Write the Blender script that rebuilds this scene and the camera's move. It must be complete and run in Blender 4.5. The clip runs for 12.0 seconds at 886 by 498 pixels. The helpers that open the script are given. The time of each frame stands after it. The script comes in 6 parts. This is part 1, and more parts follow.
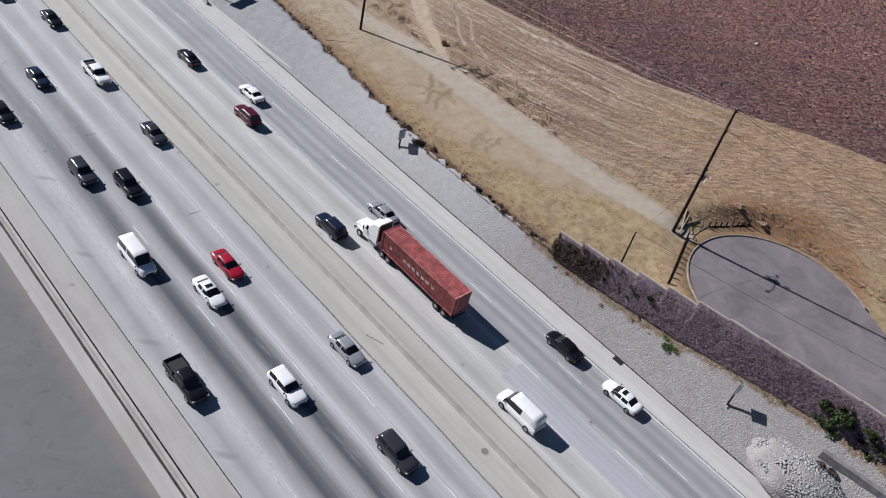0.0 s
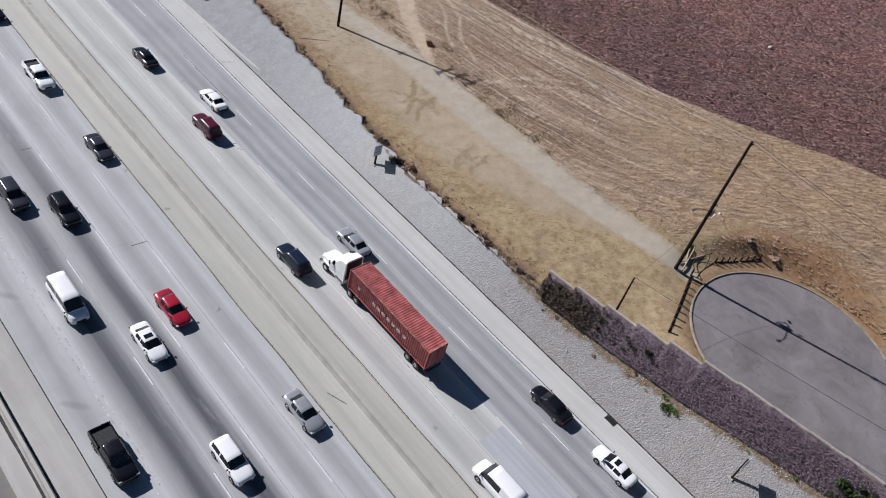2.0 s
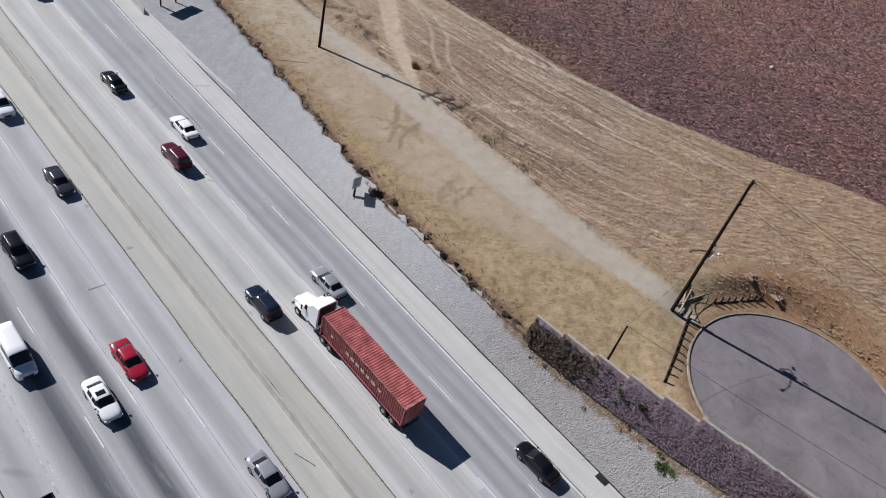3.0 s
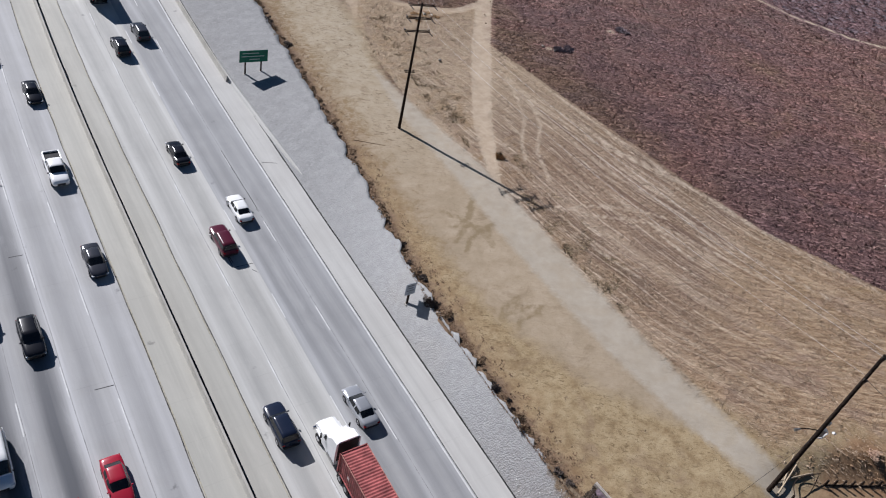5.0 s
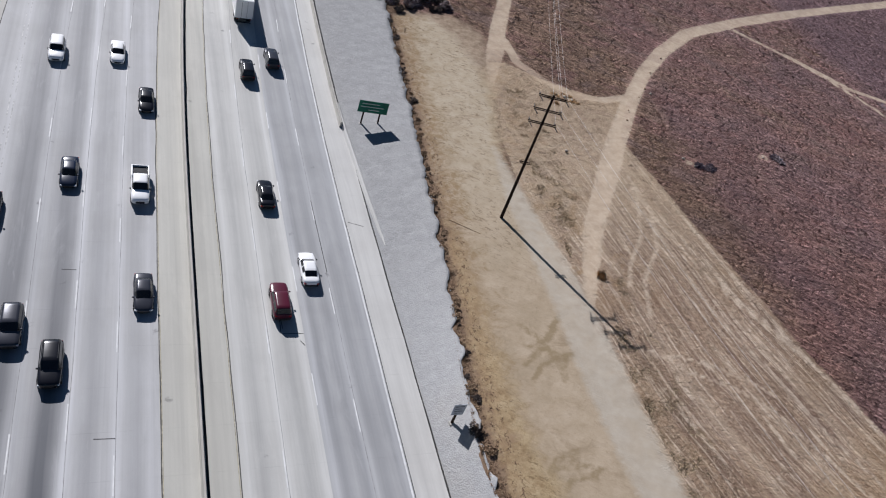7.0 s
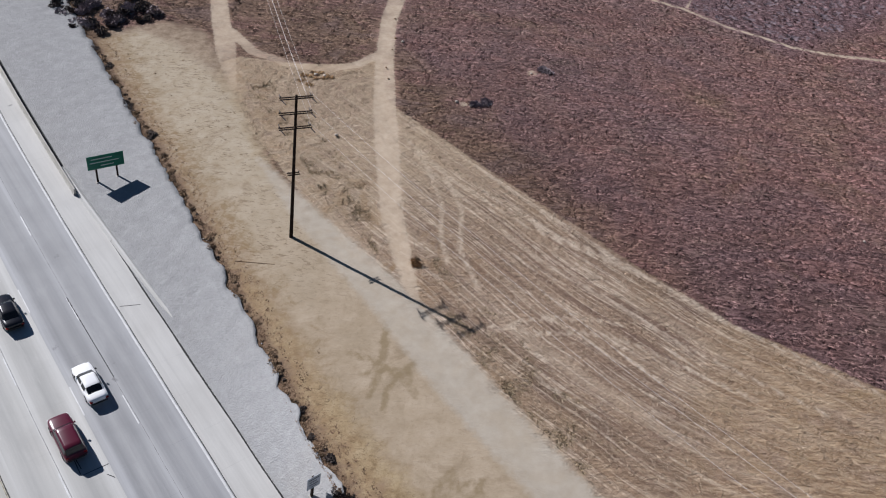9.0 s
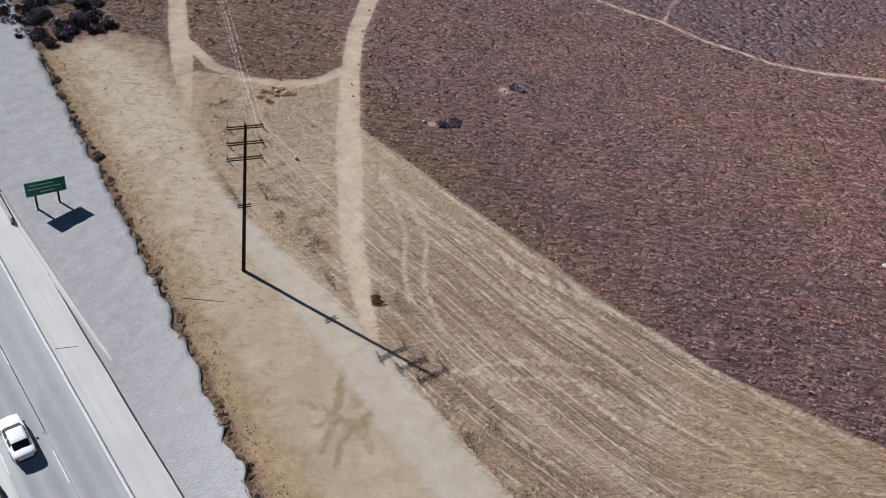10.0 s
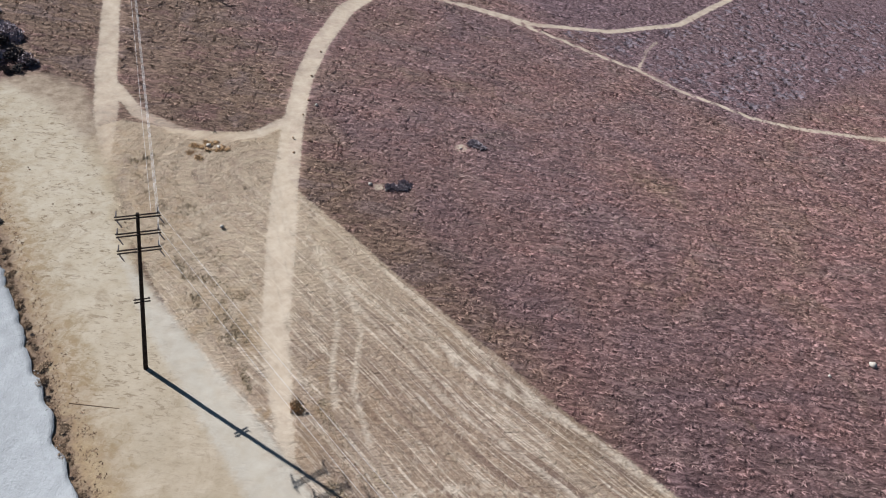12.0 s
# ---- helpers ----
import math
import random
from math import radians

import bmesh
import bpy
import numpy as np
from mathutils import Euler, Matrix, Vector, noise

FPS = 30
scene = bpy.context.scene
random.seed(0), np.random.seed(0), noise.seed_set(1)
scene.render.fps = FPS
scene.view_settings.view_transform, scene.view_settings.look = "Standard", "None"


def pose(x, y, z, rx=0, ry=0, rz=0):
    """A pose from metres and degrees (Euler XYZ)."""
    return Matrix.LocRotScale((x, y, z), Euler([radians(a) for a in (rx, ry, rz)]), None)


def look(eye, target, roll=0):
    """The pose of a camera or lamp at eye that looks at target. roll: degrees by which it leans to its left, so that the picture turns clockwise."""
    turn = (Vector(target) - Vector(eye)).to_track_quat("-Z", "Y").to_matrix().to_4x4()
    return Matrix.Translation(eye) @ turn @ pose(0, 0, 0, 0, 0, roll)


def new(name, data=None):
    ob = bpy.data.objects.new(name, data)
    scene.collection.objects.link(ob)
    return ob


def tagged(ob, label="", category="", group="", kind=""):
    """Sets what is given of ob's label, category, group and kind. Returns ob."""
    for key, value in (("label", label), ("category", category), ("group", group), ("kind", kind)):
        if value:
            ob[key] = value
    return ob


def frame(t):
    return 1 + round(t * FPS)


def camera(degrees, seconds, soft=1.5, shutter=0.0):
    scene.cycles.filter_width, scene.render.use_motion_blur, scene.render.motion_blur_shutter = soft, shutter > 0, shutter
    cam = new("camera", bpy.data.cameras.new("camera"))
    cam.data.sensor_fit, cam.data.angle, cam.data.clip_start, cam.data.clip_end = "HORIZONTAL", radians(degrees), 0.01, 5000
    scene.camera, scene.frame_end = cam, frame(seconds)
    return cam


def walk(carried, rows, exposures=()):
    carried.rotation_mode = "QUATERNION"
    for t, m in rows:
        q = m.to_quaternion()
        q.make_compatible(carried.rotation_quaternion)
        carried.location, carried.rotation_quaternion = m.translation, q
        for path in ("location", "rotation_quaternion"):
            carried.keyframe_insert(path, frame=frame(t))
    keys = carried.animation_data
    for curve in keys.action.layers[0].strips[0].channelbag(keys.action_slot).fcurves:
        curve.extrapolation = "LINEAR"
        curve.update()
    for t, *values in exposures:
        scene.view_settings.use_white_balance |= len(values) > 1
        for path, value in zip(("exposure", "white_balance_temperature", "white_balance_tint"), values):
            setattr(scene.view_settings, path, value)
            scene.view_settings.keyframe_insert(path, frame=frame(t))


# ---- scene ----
cam = camera(59.1, 12.0, soft=1.1)
PATH = [
    (0, (-34.921, -27.047, 63.004), (-33.717, -26.108, 61.712), 15.4),
    (0.5, (-32.861, -25.077, 62.911), (-31.665, -24.162, 61.594), 16.3),
    (1, (-30.483, -23.089, 62.808), (-29.289, -22.194, 61.476), 17.1),
    (1.5, (-27.785, -21.156, 62.577), (-26.601, -20.265, 61.234), 17.2),
    (2, (-24.792, -19.232, 62.241), (-23.605, -18.345, 60.898), 17.2),
    (2.5, (-21.656, -17.512, 61.984), (-20.47, -16.618, 60.643), 17.2),
    (3, (-18.645, -15.67, 61.866), (-17.456, -14.776, 60.529), 17.1),
    (3.2, (-17.405, -14.969, 61.824), (-16.214, -14.071, 60.493), 16.9),
    (4.8, (-7.224, -9.756, 60.592), (-6.059, -8.783, 59.29), 15.0),
    (5, (-5.826, -9.115, 60.554), (-4.828, -7.968, 59.255), 14.7),
    (5.2, (-4.582, -8.474, 60.6), (-3.721, -7.212, 59.308), 17.1),
    (5.5, (-3.072, -7.631, 60.639), (-2.254, -6.318, 59.371), 20.0),
    (6, (-0.791, -5.568, 60.511), (0.018, -4.242, 59.252), 21.9),
    (6.5, (0.941, -3.115, 60.483), (1.71, -1.783, 59.205), 21.2),
    (7, (2.397, -0.644, 60.55), (3.148, 0.689, 59.262), 21.0),
    (7.2, (3.045, 0.379, 60.594), (3.898, 1.652, 59.308), 21.4),
    (7.3, (3.379, 0.824, 60.599), (4.31, 2.039, 59.311), 19.9),
    (7.5, (4.075, 1.64, 60.57), (5.052, 2.806, 59.272), 16.3),
    (7.7, (4.772, 2.399, 60.594), (5.774, 3.54, 59.293), 13.9),
    (9.3, (11.969, 9.12, 60.626), (13.085, 10.161, 59.334), 12.3),
    (9.5, (13.059, 9.908, 60.613), (14.187, 10.938, 59.323), 12.7),
    (10, (15.694, 11.649, 60.706), (16.829, 12.669, 59.414), 13.2),
    (10.5, (18.454, 13.405, 60.765), (19.59, 14.425, 59.473), 13.3),
    (11, (21.248, 15.181, 60.823), (22.397, 16.197, 59.54), 14.0),
    (11.5, (24.109, 16.959, 60.806), (25.274, 17.974, 59.536), 14.5),
    (12, (26.914, 18.774, 60.963), (28.096, 19.781, 59.702), 15.3),
]
walk(cam, [(t, look(eye, target, roll)) for t, eye, target, roll in PATH], [(0.0, 0.08, 6150, 13), (6.7, 0.08, 6150, 13), (7.5, 0.01, 6150, 13), (9.5, 0.13, 6150, 13), (10.5, 0.27, 6100, 11), (12.0, 0.50, 5950, 8)])

# ---- world, sun, exposure ----
SUN_EL, SUN_AZ = radians(33.4), math.atan2(-0.299, 0.954)
world = bpy.data.worlds.new("sky")
scene.world = world
world.use_nodes = True
wn = world.node_tree
sky = wn.nodes.new("ShaderNodeTexSky")
sky.sky_type = "NISHITA"
sky.sun_disc = False
sky.sun_elevation, sky.sun_rotation = SUN_EL, SUN_AZ
sky.air_density, sky.dust_density, sky.ozone_density = 1.2, 0.1, 7.0
wn.links.new(sky.outputs["Color"], wn.nodes["Background"].inputs["Color"])
wn.nodes["Background"].inputs["Strength"].default_value = 0.030
sun_data = bpy.data.lights.new("sun", "SUN")
sun_data.energy, sun_data.angle, sun_data.color = 5.45, radians(0.53), (1.0, 0.972, 0.952)
sun = new("sun", sun_data)
sun.matrix_world = look((math.sin(SUN_AZ) * math.cos(SUN_EL) * 200, math.cos(SUN_AZ) * math.cos(SUN_EL) * 200, math.sin(SUN_EL) * 200), (0, 0, 0))


# ---- node helpers and materials ----
LIE = (0.72, -0.69)  # the way the hillside growth is combed


class Mat:
    """A node material with a Principled shader and a few short ways to add nodes."""

    def __init__(self, name, rough=0.8, metal=0.0, spec=0.3):
        self.m = bpy.data.materials.new(name)
        self.m.use_nodes = True
        self.t = self.m.node_tree
        self.b = self.t.nodes["Principled BSDF"]
        self.b.inputs["Roughness"].default_value = rough
        self.b.inputs["Metallic"].default_value = metal
        self.b.inputs["Specular IOR Level"].default_value = spec
        self.geo = self.t.nodes.new("ShaderNodeNewGeometry")
        self.pos = self.geo.outputs["Position"]

    def link(self, a, b):
        self.t.links.new(a, b)

    def put(self, socket, v):
        if hasattr(v, "is_output"):
            self.link(v, socket)
        else:
            socket.default_value = v

    def math(self, op, a, b=0.0, c=0.0, clamp=False):
        n = self.t.nodes.new("ShaderNodeMath")
        n.operation, n.use_clamp = op, clamp
        for s, v in zip(n.inputs, (a, b, c)):
            self.put(s, v)
        return n.outputs[0]

    def vec(self, op, a, b):
        n = self.t.nodes.new("ShaderNodeVectorMath")
        n.operation = op
        self.put(n.inputs[0], a)
        self.put(n.inputs[1], b)
        return n.outputs[0]

    def noise(self, scale, detail=4.0, rough=0.55, at=None, warp=0.0):
        n = self.t.nodes.new("ShaderNodeTexNoise")
        self.link(self.pos if at is None else at, n.inputs["Vector"])
        n.inputs["Scale"].default_value, n.inputs["Detail"].default_value = scale, detail
        n.inputs["Roughness"].default_value, n.inputs["Distortion"].default_value = rough, warp
        return n.outputs["Fac"]

    def voronoi(self, scale, at=None, out="Distance"):
        n = self.t.nodes.new("ShaderNodeTexVoronoi")
        self.link(self.pos if at is None else at, n.inputs["Vector"])
        n.inputs["Scale"].default_value = scale
        return n.outputs[out]

    def grey(self, col):
        n = self.t.nodes.new("ShaderNodeSeparateColor")
        self.link(col, n.inputs[0])
        return n.outputs[0]

    def along(self, *parts):
        n = self.t.nodes.new("ShaderNodeCombineXYZ")
        for s, v in zip(n.inputs, parts):
            self.put(s, v)
        return n.outputs[0]

    def stretch(self, sx, sy, sz):
        return self.vec("MULTIPLY", self.pos, (sx, sy, sz))

    def combed(self, su, sv):
        """Coordinates that run along and across the lie of the dead growth."""
        u, v = self.t.nodes.new("ShaderNodeVectorMath"), self.t.nodes.new("ShaderNodeVectorMath")
        for n, way in ((u, (LIE[0], LIE[1], 0)), (v, (-LIE[1], LIE[0], 0))):
            n.operation = "DOT_PRODUCT"
            self.link(self.pos, n.inputs[0])
            n.inputs[1].default_value = way
        return self.along(self.math("MULTIPLY", u.outputs["Value"], su), self.math("MULTIPLY", v.outputs["Value"], sv), 0.0)

    def axis(self, which):
        n = self.t.nodes.new("ShaderNodeSeparateXYZ")
        self.link(self.pos, n.inputs[0])
        return n.outputs[which]

    def attr(self, name):
        n = self.t.nodes.new("ShaderNodeAttribute")
        n.attribute_name = name
        return n.outputs["Fac"]

    def island(self):
        return self.geo.outputs["Random Per Island"]

    def remap(self, v, a, b, c=0.0, d=1.0):
        n = self.t.nodes.new("ShaderNodeMapRange")
        for s, x in zip(n.inputs, (v, a, b, c, d)):
            self.put(s, x)
        return n.outputs[0]

    def ramp(self, v, *stops):
        n = self.t.nodes.new("ShaderNodeValToRGB")
        self.put(n.inputs[0], v)
        e = n.color_ramp.elements
        while len(e) < len(stops):
            e.new(0.5)
        for k, (p, col) in zip(e, stops):
            k.position, k.color = p, (*col, 1)
        return n.outputs[0]

    def mix(self, f, a, b, how="MIX"):
        n = self.t.nodes.new("ShaderNodeMix")
        n.data_type, n.blend_type = "RGBA", how
        self.put(n.inputs[0], f)
        for s, v in ((n.inputs[6], a), (n.inputs[7], b)):
            self.put(s, (*v, 1) if isinstance(v, tuple) and len(v) == 3 else v)
        return n.outputs[2]

    def color(self, v):
        self.put(self.b.inputs["Base Color"], (*v, 1) if isinstance(v, tuple) else v)
        return self

    def bump(self, h, strength=0.5, dist=0.05):
        n = self.t.nodes.new("ShaderNodeBump")
        self.put(n.inputs["Strength"], strength)
        n.inputs["Distance"].default_value = dist
        self.link(h, n.inputs["Height"])
        self.link(n.outputs[0], self.b.inputs["Normal"])
        return self


def plain(name, col, rough=0.5, metal=0.0, spec=0.4, vary=0.08, scale=6.0, bump=0.0):
    """A surface of one colour with slight dirt and wear."""
    m = Mat(name, rough, metal, spec)
    dark = tuple(max(0.0, c * (1 - 2.2 * vary)) for c in col)
    light = tuple(min(1.0, c * (1 + vary)) for c in col)
    m.color(m.ramp(m.noise(scale, 5), (0.3, dark), (0.7, light)))
    m.put(m.b.inputs["Roughness"], m.remap(m.noise(scale * 2.3, 3), 0.3, 0.7, rough * 0.85, min(1.0, rough * 1.15)))
    if bump:
        m.bump(m.noise(scale * 5, 4), bump, 0.02)
    return m.m


def concrete(name, base, streaks=(), tint=(0.30, 0.28, 0.24), dark=0.55, stains=(), pale=()):
    """Worn highway concrete: streaks run along the road, each (x, width, depth); oil stains are (x, y, half length, degrees)."""
    m = Mat(name, 0.76, 0, 0.33)
    fine = m.noise(9.0, 6, 0.7)
    long = m.noise(1.0, 5, 0.6, at=m.stretch(1.6, 0.02, 1))
    long2 = m.noise(1.0, 4, 0.6, at=m.stretch(5.5, 0.06, 1))
    blot = m.noise(0.12, 5, 0.6)
    col = m.ramp(long, (0.25, tuple(c * 0.84 for c in base)), (0.5, base), (0.75, tuple(min(1, c * 1.12) for c in base)))
    col = m.mix(m.remap(blot, 0.45, 0.75, 0, 0.45), col, tint)
    cloud = m.noise(0.34, 5, 0.62, at=m.stretch(1.0, 0.3, 1), warp=0.8)
    col = m.mix(m.remap(cloud, 0.52, 0.70, 0, 0.30), col, tuple(c * 0.78 for c in base))
    col = m.mix(m.remap(cloud, 0.46, 0.34, 0, 0.35), col, tuple(min(1, c * 1.14) for c in base))
    col = m.mix(m.remap(long2, 0.52, 0.75, 0, 0.15), col, tuple(c * 0.62 for c in base))
    col = m.mix(m.remap(fine, 0.35, 0.75, 0, 0.25), col, tuple(c * 0.7 for c in base))
    # slab joints across the road
    jy = m.math("FRACT", m.math("DIVIDE", m.math("ADD", m.axis(1), 500.0), 4.57))
    joint = m.math("LESS_THAN", jy, 0.012)
    col = m.mix(m.math("MULTIPLY", joint, m.remap(m.noise(0.4, 2), 0.4, 0.65, 0, 0.22)), col, tuple(c * 0.45 for c in base))
    # random replaced panels
    cell = m.grey(m.voronoi(1.0, at=m.stretch(0.27, 0.035, 0), out="Color"))
    col = m.mix(m.remap(cell, 0, 1, 0, 0.16), col, tuple(c * 0.72 for c in base))
    x = m.axis(0)
    wob = m.math("MULTIPLY", m.math("SUBTRACT", m.noise(0.05, 2), 0.5), 1.2)
    xw = m.math("ADD", x, wob)
    for sx, w, depth in streaks:
        d = m.math("ABSOLUTE", m.math("SUBTRACT", xw, sx))
        f = m.remap(d, 0.15 * w, w, depth, 0.0)
        f = m.math("MULTIPLY", f, m.remap(m.noise(1.0, 4, 0.6, at=m.stretch(0.6, 0.012, 1)), 0.25, 0.65, 0.65, 1.1), clamp=True)
        f = m.math("MULTIPLY", f, m.remap(m.axis(1), 25.0, 85.0, 1.0, 0.5))
        col = m.mix(f, col, tuple(c * (1 - dark) * 0.62 * k for c, k in zip(base, (0.95, 1.0, 1.12))))
    # paler, less driven bands beside the lane lines
    for sx, w, depth in pale:
        f = m.remap(m.math("ABSOLUTE", m.math("SUBTRACT", m.math("ADD", x, m.math("MULTIPLY", wob, 0.35)), sx)), 0.1 * w, w, depth, 0.0)
        f = m.math("MULTIPLY", f, m.remap(m.noise(1.0, 5, 0.65, at=m.stretch(2.5, 0.05, 1)), 0.3, 0.6, 0.15, 1.0), clamp=True)
        col = m.mix(f, col, tuple(min(1, c * k) for c, k in zip(base, (1.30, 1.31, 1.34))))
    # small dark spots and tar
    spot = m.math("ADD", m.voronoi(0.22), m.math("MULTIPLY", m.noise(3.0, 4), 0.25))
    col = m.mix(m.remap(spot, 0.13, 0.20, 0.55, 0), col, (0.09, 0.09, 0.09))
    # faint pale scuffs and dust drifting along the lanes
    col = m.mix(m.remap(m.noise(1.0, 6, 0.7, at=m.stretch(0.7, 0.10, 1), warp=0.6), 0.56, 0.78, 0, 0.35), col, tuple(min(1, c * 1.22) for c in base))
    y = m.axis(1)
    for sx, sy, half, turn in stains:
        ca, sa = math.cos(radians(turn)), math.sin(radians(turn))
        dx, dy = m.math("SUBTRACT", x, sx), m.math("SUBTRACT", y, sy)
        u = m.math("DIVIDE", m.math("ADD", m.math("MULTIPLY", dx, ca), m.math("MULTIPLY", dy, sa)), half)
        v = m.math("DIVIDE", m.math("SUBTRACT", m.math("MULTIPLY", dy, ca), m.math("MULTIPLY", dx, sa)), 0.42)
        r = m.math("SQRT", m.math("ADD", m.math("MULTIPLY", u, u), m.math("MULTIPLY", v, v)))
        r = m.math("ADD", r, m.math("MULTIPLY", m.math("SUBTRACT", m.noise(1.7, 4), 0.5), 0.9))
        col = m.mix(m.remap(r, 0.35, 1.15, 0.5, 0), col, tuple(c * 0.45 for c in base))
    m.color(col)
    m.bump(fine, 0.25, 0.01)
    return m.m


def asphalt(name, base, dust=None, mottle=0.14):
    """Old patched asphalt with blotches, hairline cracks and dust blown in from an edge at x = dust."""
    m = Mat(name, 0.9, 0, 0.25)
    col = m.ramp(m.noise(0.22, 6, 0.65, warp=0.8), (0.3, tuple(c * (1 - mottle) for c in base)), (0.5, base), (0.72, tuple(c * (1 + mottle) for c in base)))
    col = m.mix(m.remap(m.noise(1.1, 5, 0.65, warp=1.2), 0.60, 0.70, 0, 0.55), col, tuple(c * 0.55 for c in base))
    col = m.mix(m.remap(m.noise(12.0, 5, 0.7), 0.4, 0.75, 0, 0.35), col, tuple(c * 1.3 for c in base))
    n = m.t.nodes.new("ShaderNodeTexVoronoi")
    crack = 0.4 if dust is None else 0.1
    n.feature = "DISTANCE_TO_EDGE"
    n.inputs["Scale"].default_value = 0.28
    m.link(m.vec("ADD", m.pos, m.along(m.math("MULTIPLY", m.noise(0.8, 4), 2.2), m.math("MULTIPLY", m.noise(0.7, 4), 2.2), 0.0)), n.inputs["Vector"])
    col = m.mix(m.math("MULTIPLY", m.remap(n.outputs["Distance"], 0.003, 0.016, crack, 0), m.remap(m.noise(0.15, 2), 0.45, 0.6)), col, tuple(c * 0.4 for c in base))
    if dust is not None:
        d = m.math("ADD", m.math("SUBTRACT", dust, m.axis(0)), m.math("MULTIPLY", m.math("SUBTRACT", m.noise(0.5, 5, 0.65), 0.5), 2.4))
        col = m.mix(m.remap(d, 0.1, 1.5, 0.75, 0), col, (0.25, 0.222, 0.19))
    m.color(col)
    m.bump(m.noise(14.0, 5, 0.7), 0.3, 0.01)
    return m.m


STAINS = [(-10.8, 52.0, 1.5, -42), (-12.4, 37.8, 1.3, -51), (-12.4, 23.1, 1.4, -45), (-12.9, 7.7, 1.3, -50), (-12.3, -7, 1.3, -48)]
M = {}
M["conc_left"] = concrete("concrete_left", (0.455, 0.452, 0.448), [(-7.6, 2.4, 1.0), (-3.6, 1.9, 1.0), (-5.6, 0.6, 0.2), (-0.2, 1.2, 0.4), (3.4, 1.1, 0.3), (-12.2, 1.2, 0.25)], tint=(0.33, 0.32, 0.30), dark=0.67, stains=STAINS, pale=[(-1.85, 0.7, 0.75), (1.85, 0.6, 0.6), (-5.9, 0.7, 0.4), (-10.3, 0.9, 0.35), (4.6, 0.5, 0.3)])
M["conc_shoulder_left"] = concrete("concrete_shoulder_left", (0.43, 0.415, 0.385), tint=(0.28, 0.26, 0.22))
M["conc_median"] = concrete("concrete_median", (0.475, 0.462, 0.412), [(6.9, 0.7, 0.06), (9.6, 0.8, 0.14)], tint=(0.42, 0.40, 0.36))
M["conc_right"] = concrete("concrete_right", (0.505, 0.498, 0.468), [(13.4, 1.2, 0.22), (17.2, 1.3, 0.28)], tint=(0.36, 0.35, 0.33), pale=[(15.5, 0.6, 0.6), (18.7, 0.6, 0.6), (12.3, 0.5, 0.4)])
M["conc_outer"] = concrete("concrete_outer", (0.395, 0.395, 0.393), [(20.2, 0.9, 0.35), (22.0, 0.9, 0.4), (23.8, 0.9, 0.35), (25.4, 0.9, 0.35)], tint=(0.23, 0.23, 0.23), dark=0.5, pale=[(22.75, 0.5, 0.45), (19.5, 0.5, 0.6), (25.8, 0.5, 0.35)])
M["conc_slab"] = concrete("concrete_slab", (0.55, 0.54, 0.51), tint=(0.42, 0.40, 0.37))
M["conc_patch"] = concrete("concrete_patch", (0.44, 0.452, 0.47), tint=(0.40, 0.41, 0.425))
M["pale_barrier"] = plain("pale_barrier_concrete", (0.455, 0.435, 0.39), 0.9, vary=0.08, scale=0.6)
M["barrier"] = plain("barrier_concrete", (0.46, 0.44, 0.395), 0.9, vary=0.08, scale=0.6)
# black of the tarred joints, also of strips painted as barrier shade
M["tar_and_shade"] = plain("tar_and_shade", (0.035, 0.034, 0.033), 0.8, vary=0.25, scale=2)
M["white_paint"] = plain("road_paint_white", (0.68, 0.68, 0.67), 0.7, vary=0.08, scale=1.2)
M["yellow_paint"] = plain("road_paint_yellow", (0.40, 0.36, 0.26), 0.7, vary=0.25, scale=3)
M["old_asphalt"] = asphalt("old_asphalt", (0.165, 0.163, 0.165), dust=-19.4)
M["street_asphalt"] = asphalt("street_asphalt", (0.195, 0.172, 0.176), mottle=0.3)
M["curb"] = plain("curb_concrete", (0.33, 0.275, 0.22), 0.9, vary=0.2, scale=1.2)
M["coping"] = plain("coping_block", (0.50, 0.455, 0.41), 0.9, vary=0.15, scale=2)
M["dark_cable"] = plain("dark_cable", (0.03, 0.03, 0.032), 0.6, vary=0.1)
M["block_wall"] = plain("block_wall", (0.42, 0.37, 0.32), 0.9, vary=0.15, scale=3)
M["wood_pole"] = plain("weathered_pole_wood", (0.036, 0.026, 0.021), 0.95, spec=0.08, vary=0.3, scale=3, bump=0.4)
M["wood_post"] = plain("dark_post_wood", (0.045, 0.033, 0.026), 0.95, spec=0.08, vary=0.3, scale=4, bump=0.3)
M["steel"] = plain("galvanised_steel", (0.35, 0.35, 0.34), 0.45, 0.8, vary=0.15)
M["dark_steel"] = plain("dark_steel", (0.05, 0.05, 0.055), 0.5, 0.6, vary=0.15)
M["faint_joint"] = plain("faint_joint", (0.31, 0.305, 0.30), 0.9, vary=0.25, scale=1.5)
M["old_sealant"] = plain("old_joint_sealant", (0.105, 0.098, 0.085), 0.85, vary=0.4, scale=2.5)
M["cable"] = plain("cable_alloy", (0.62, 0.58, 0.54), 0.5, 0.0, vary=0.05)
M["insulator"] = plain("grey_porcelain", (0.09, 0.07, 0.06), 0.3, vary=0.1)
M["sign_green"] = plain("sign_green", (0.0, 0.14, 0.085), 0.45, vary=0.12, scale=1.2)
M["sign_white"] = plain("sign_white", (0.55, 0.58, 0.62), 0.5, vary=0.12, scale=1.5)
M["sign_back"] = plain("sign_back", (0.30, 0.30, 0.31), 0.5, 0.5, vary=0.15)
M["bar_grey"] = plain("sign_bars", (0.14, 0.15, 0.17), 0.6)


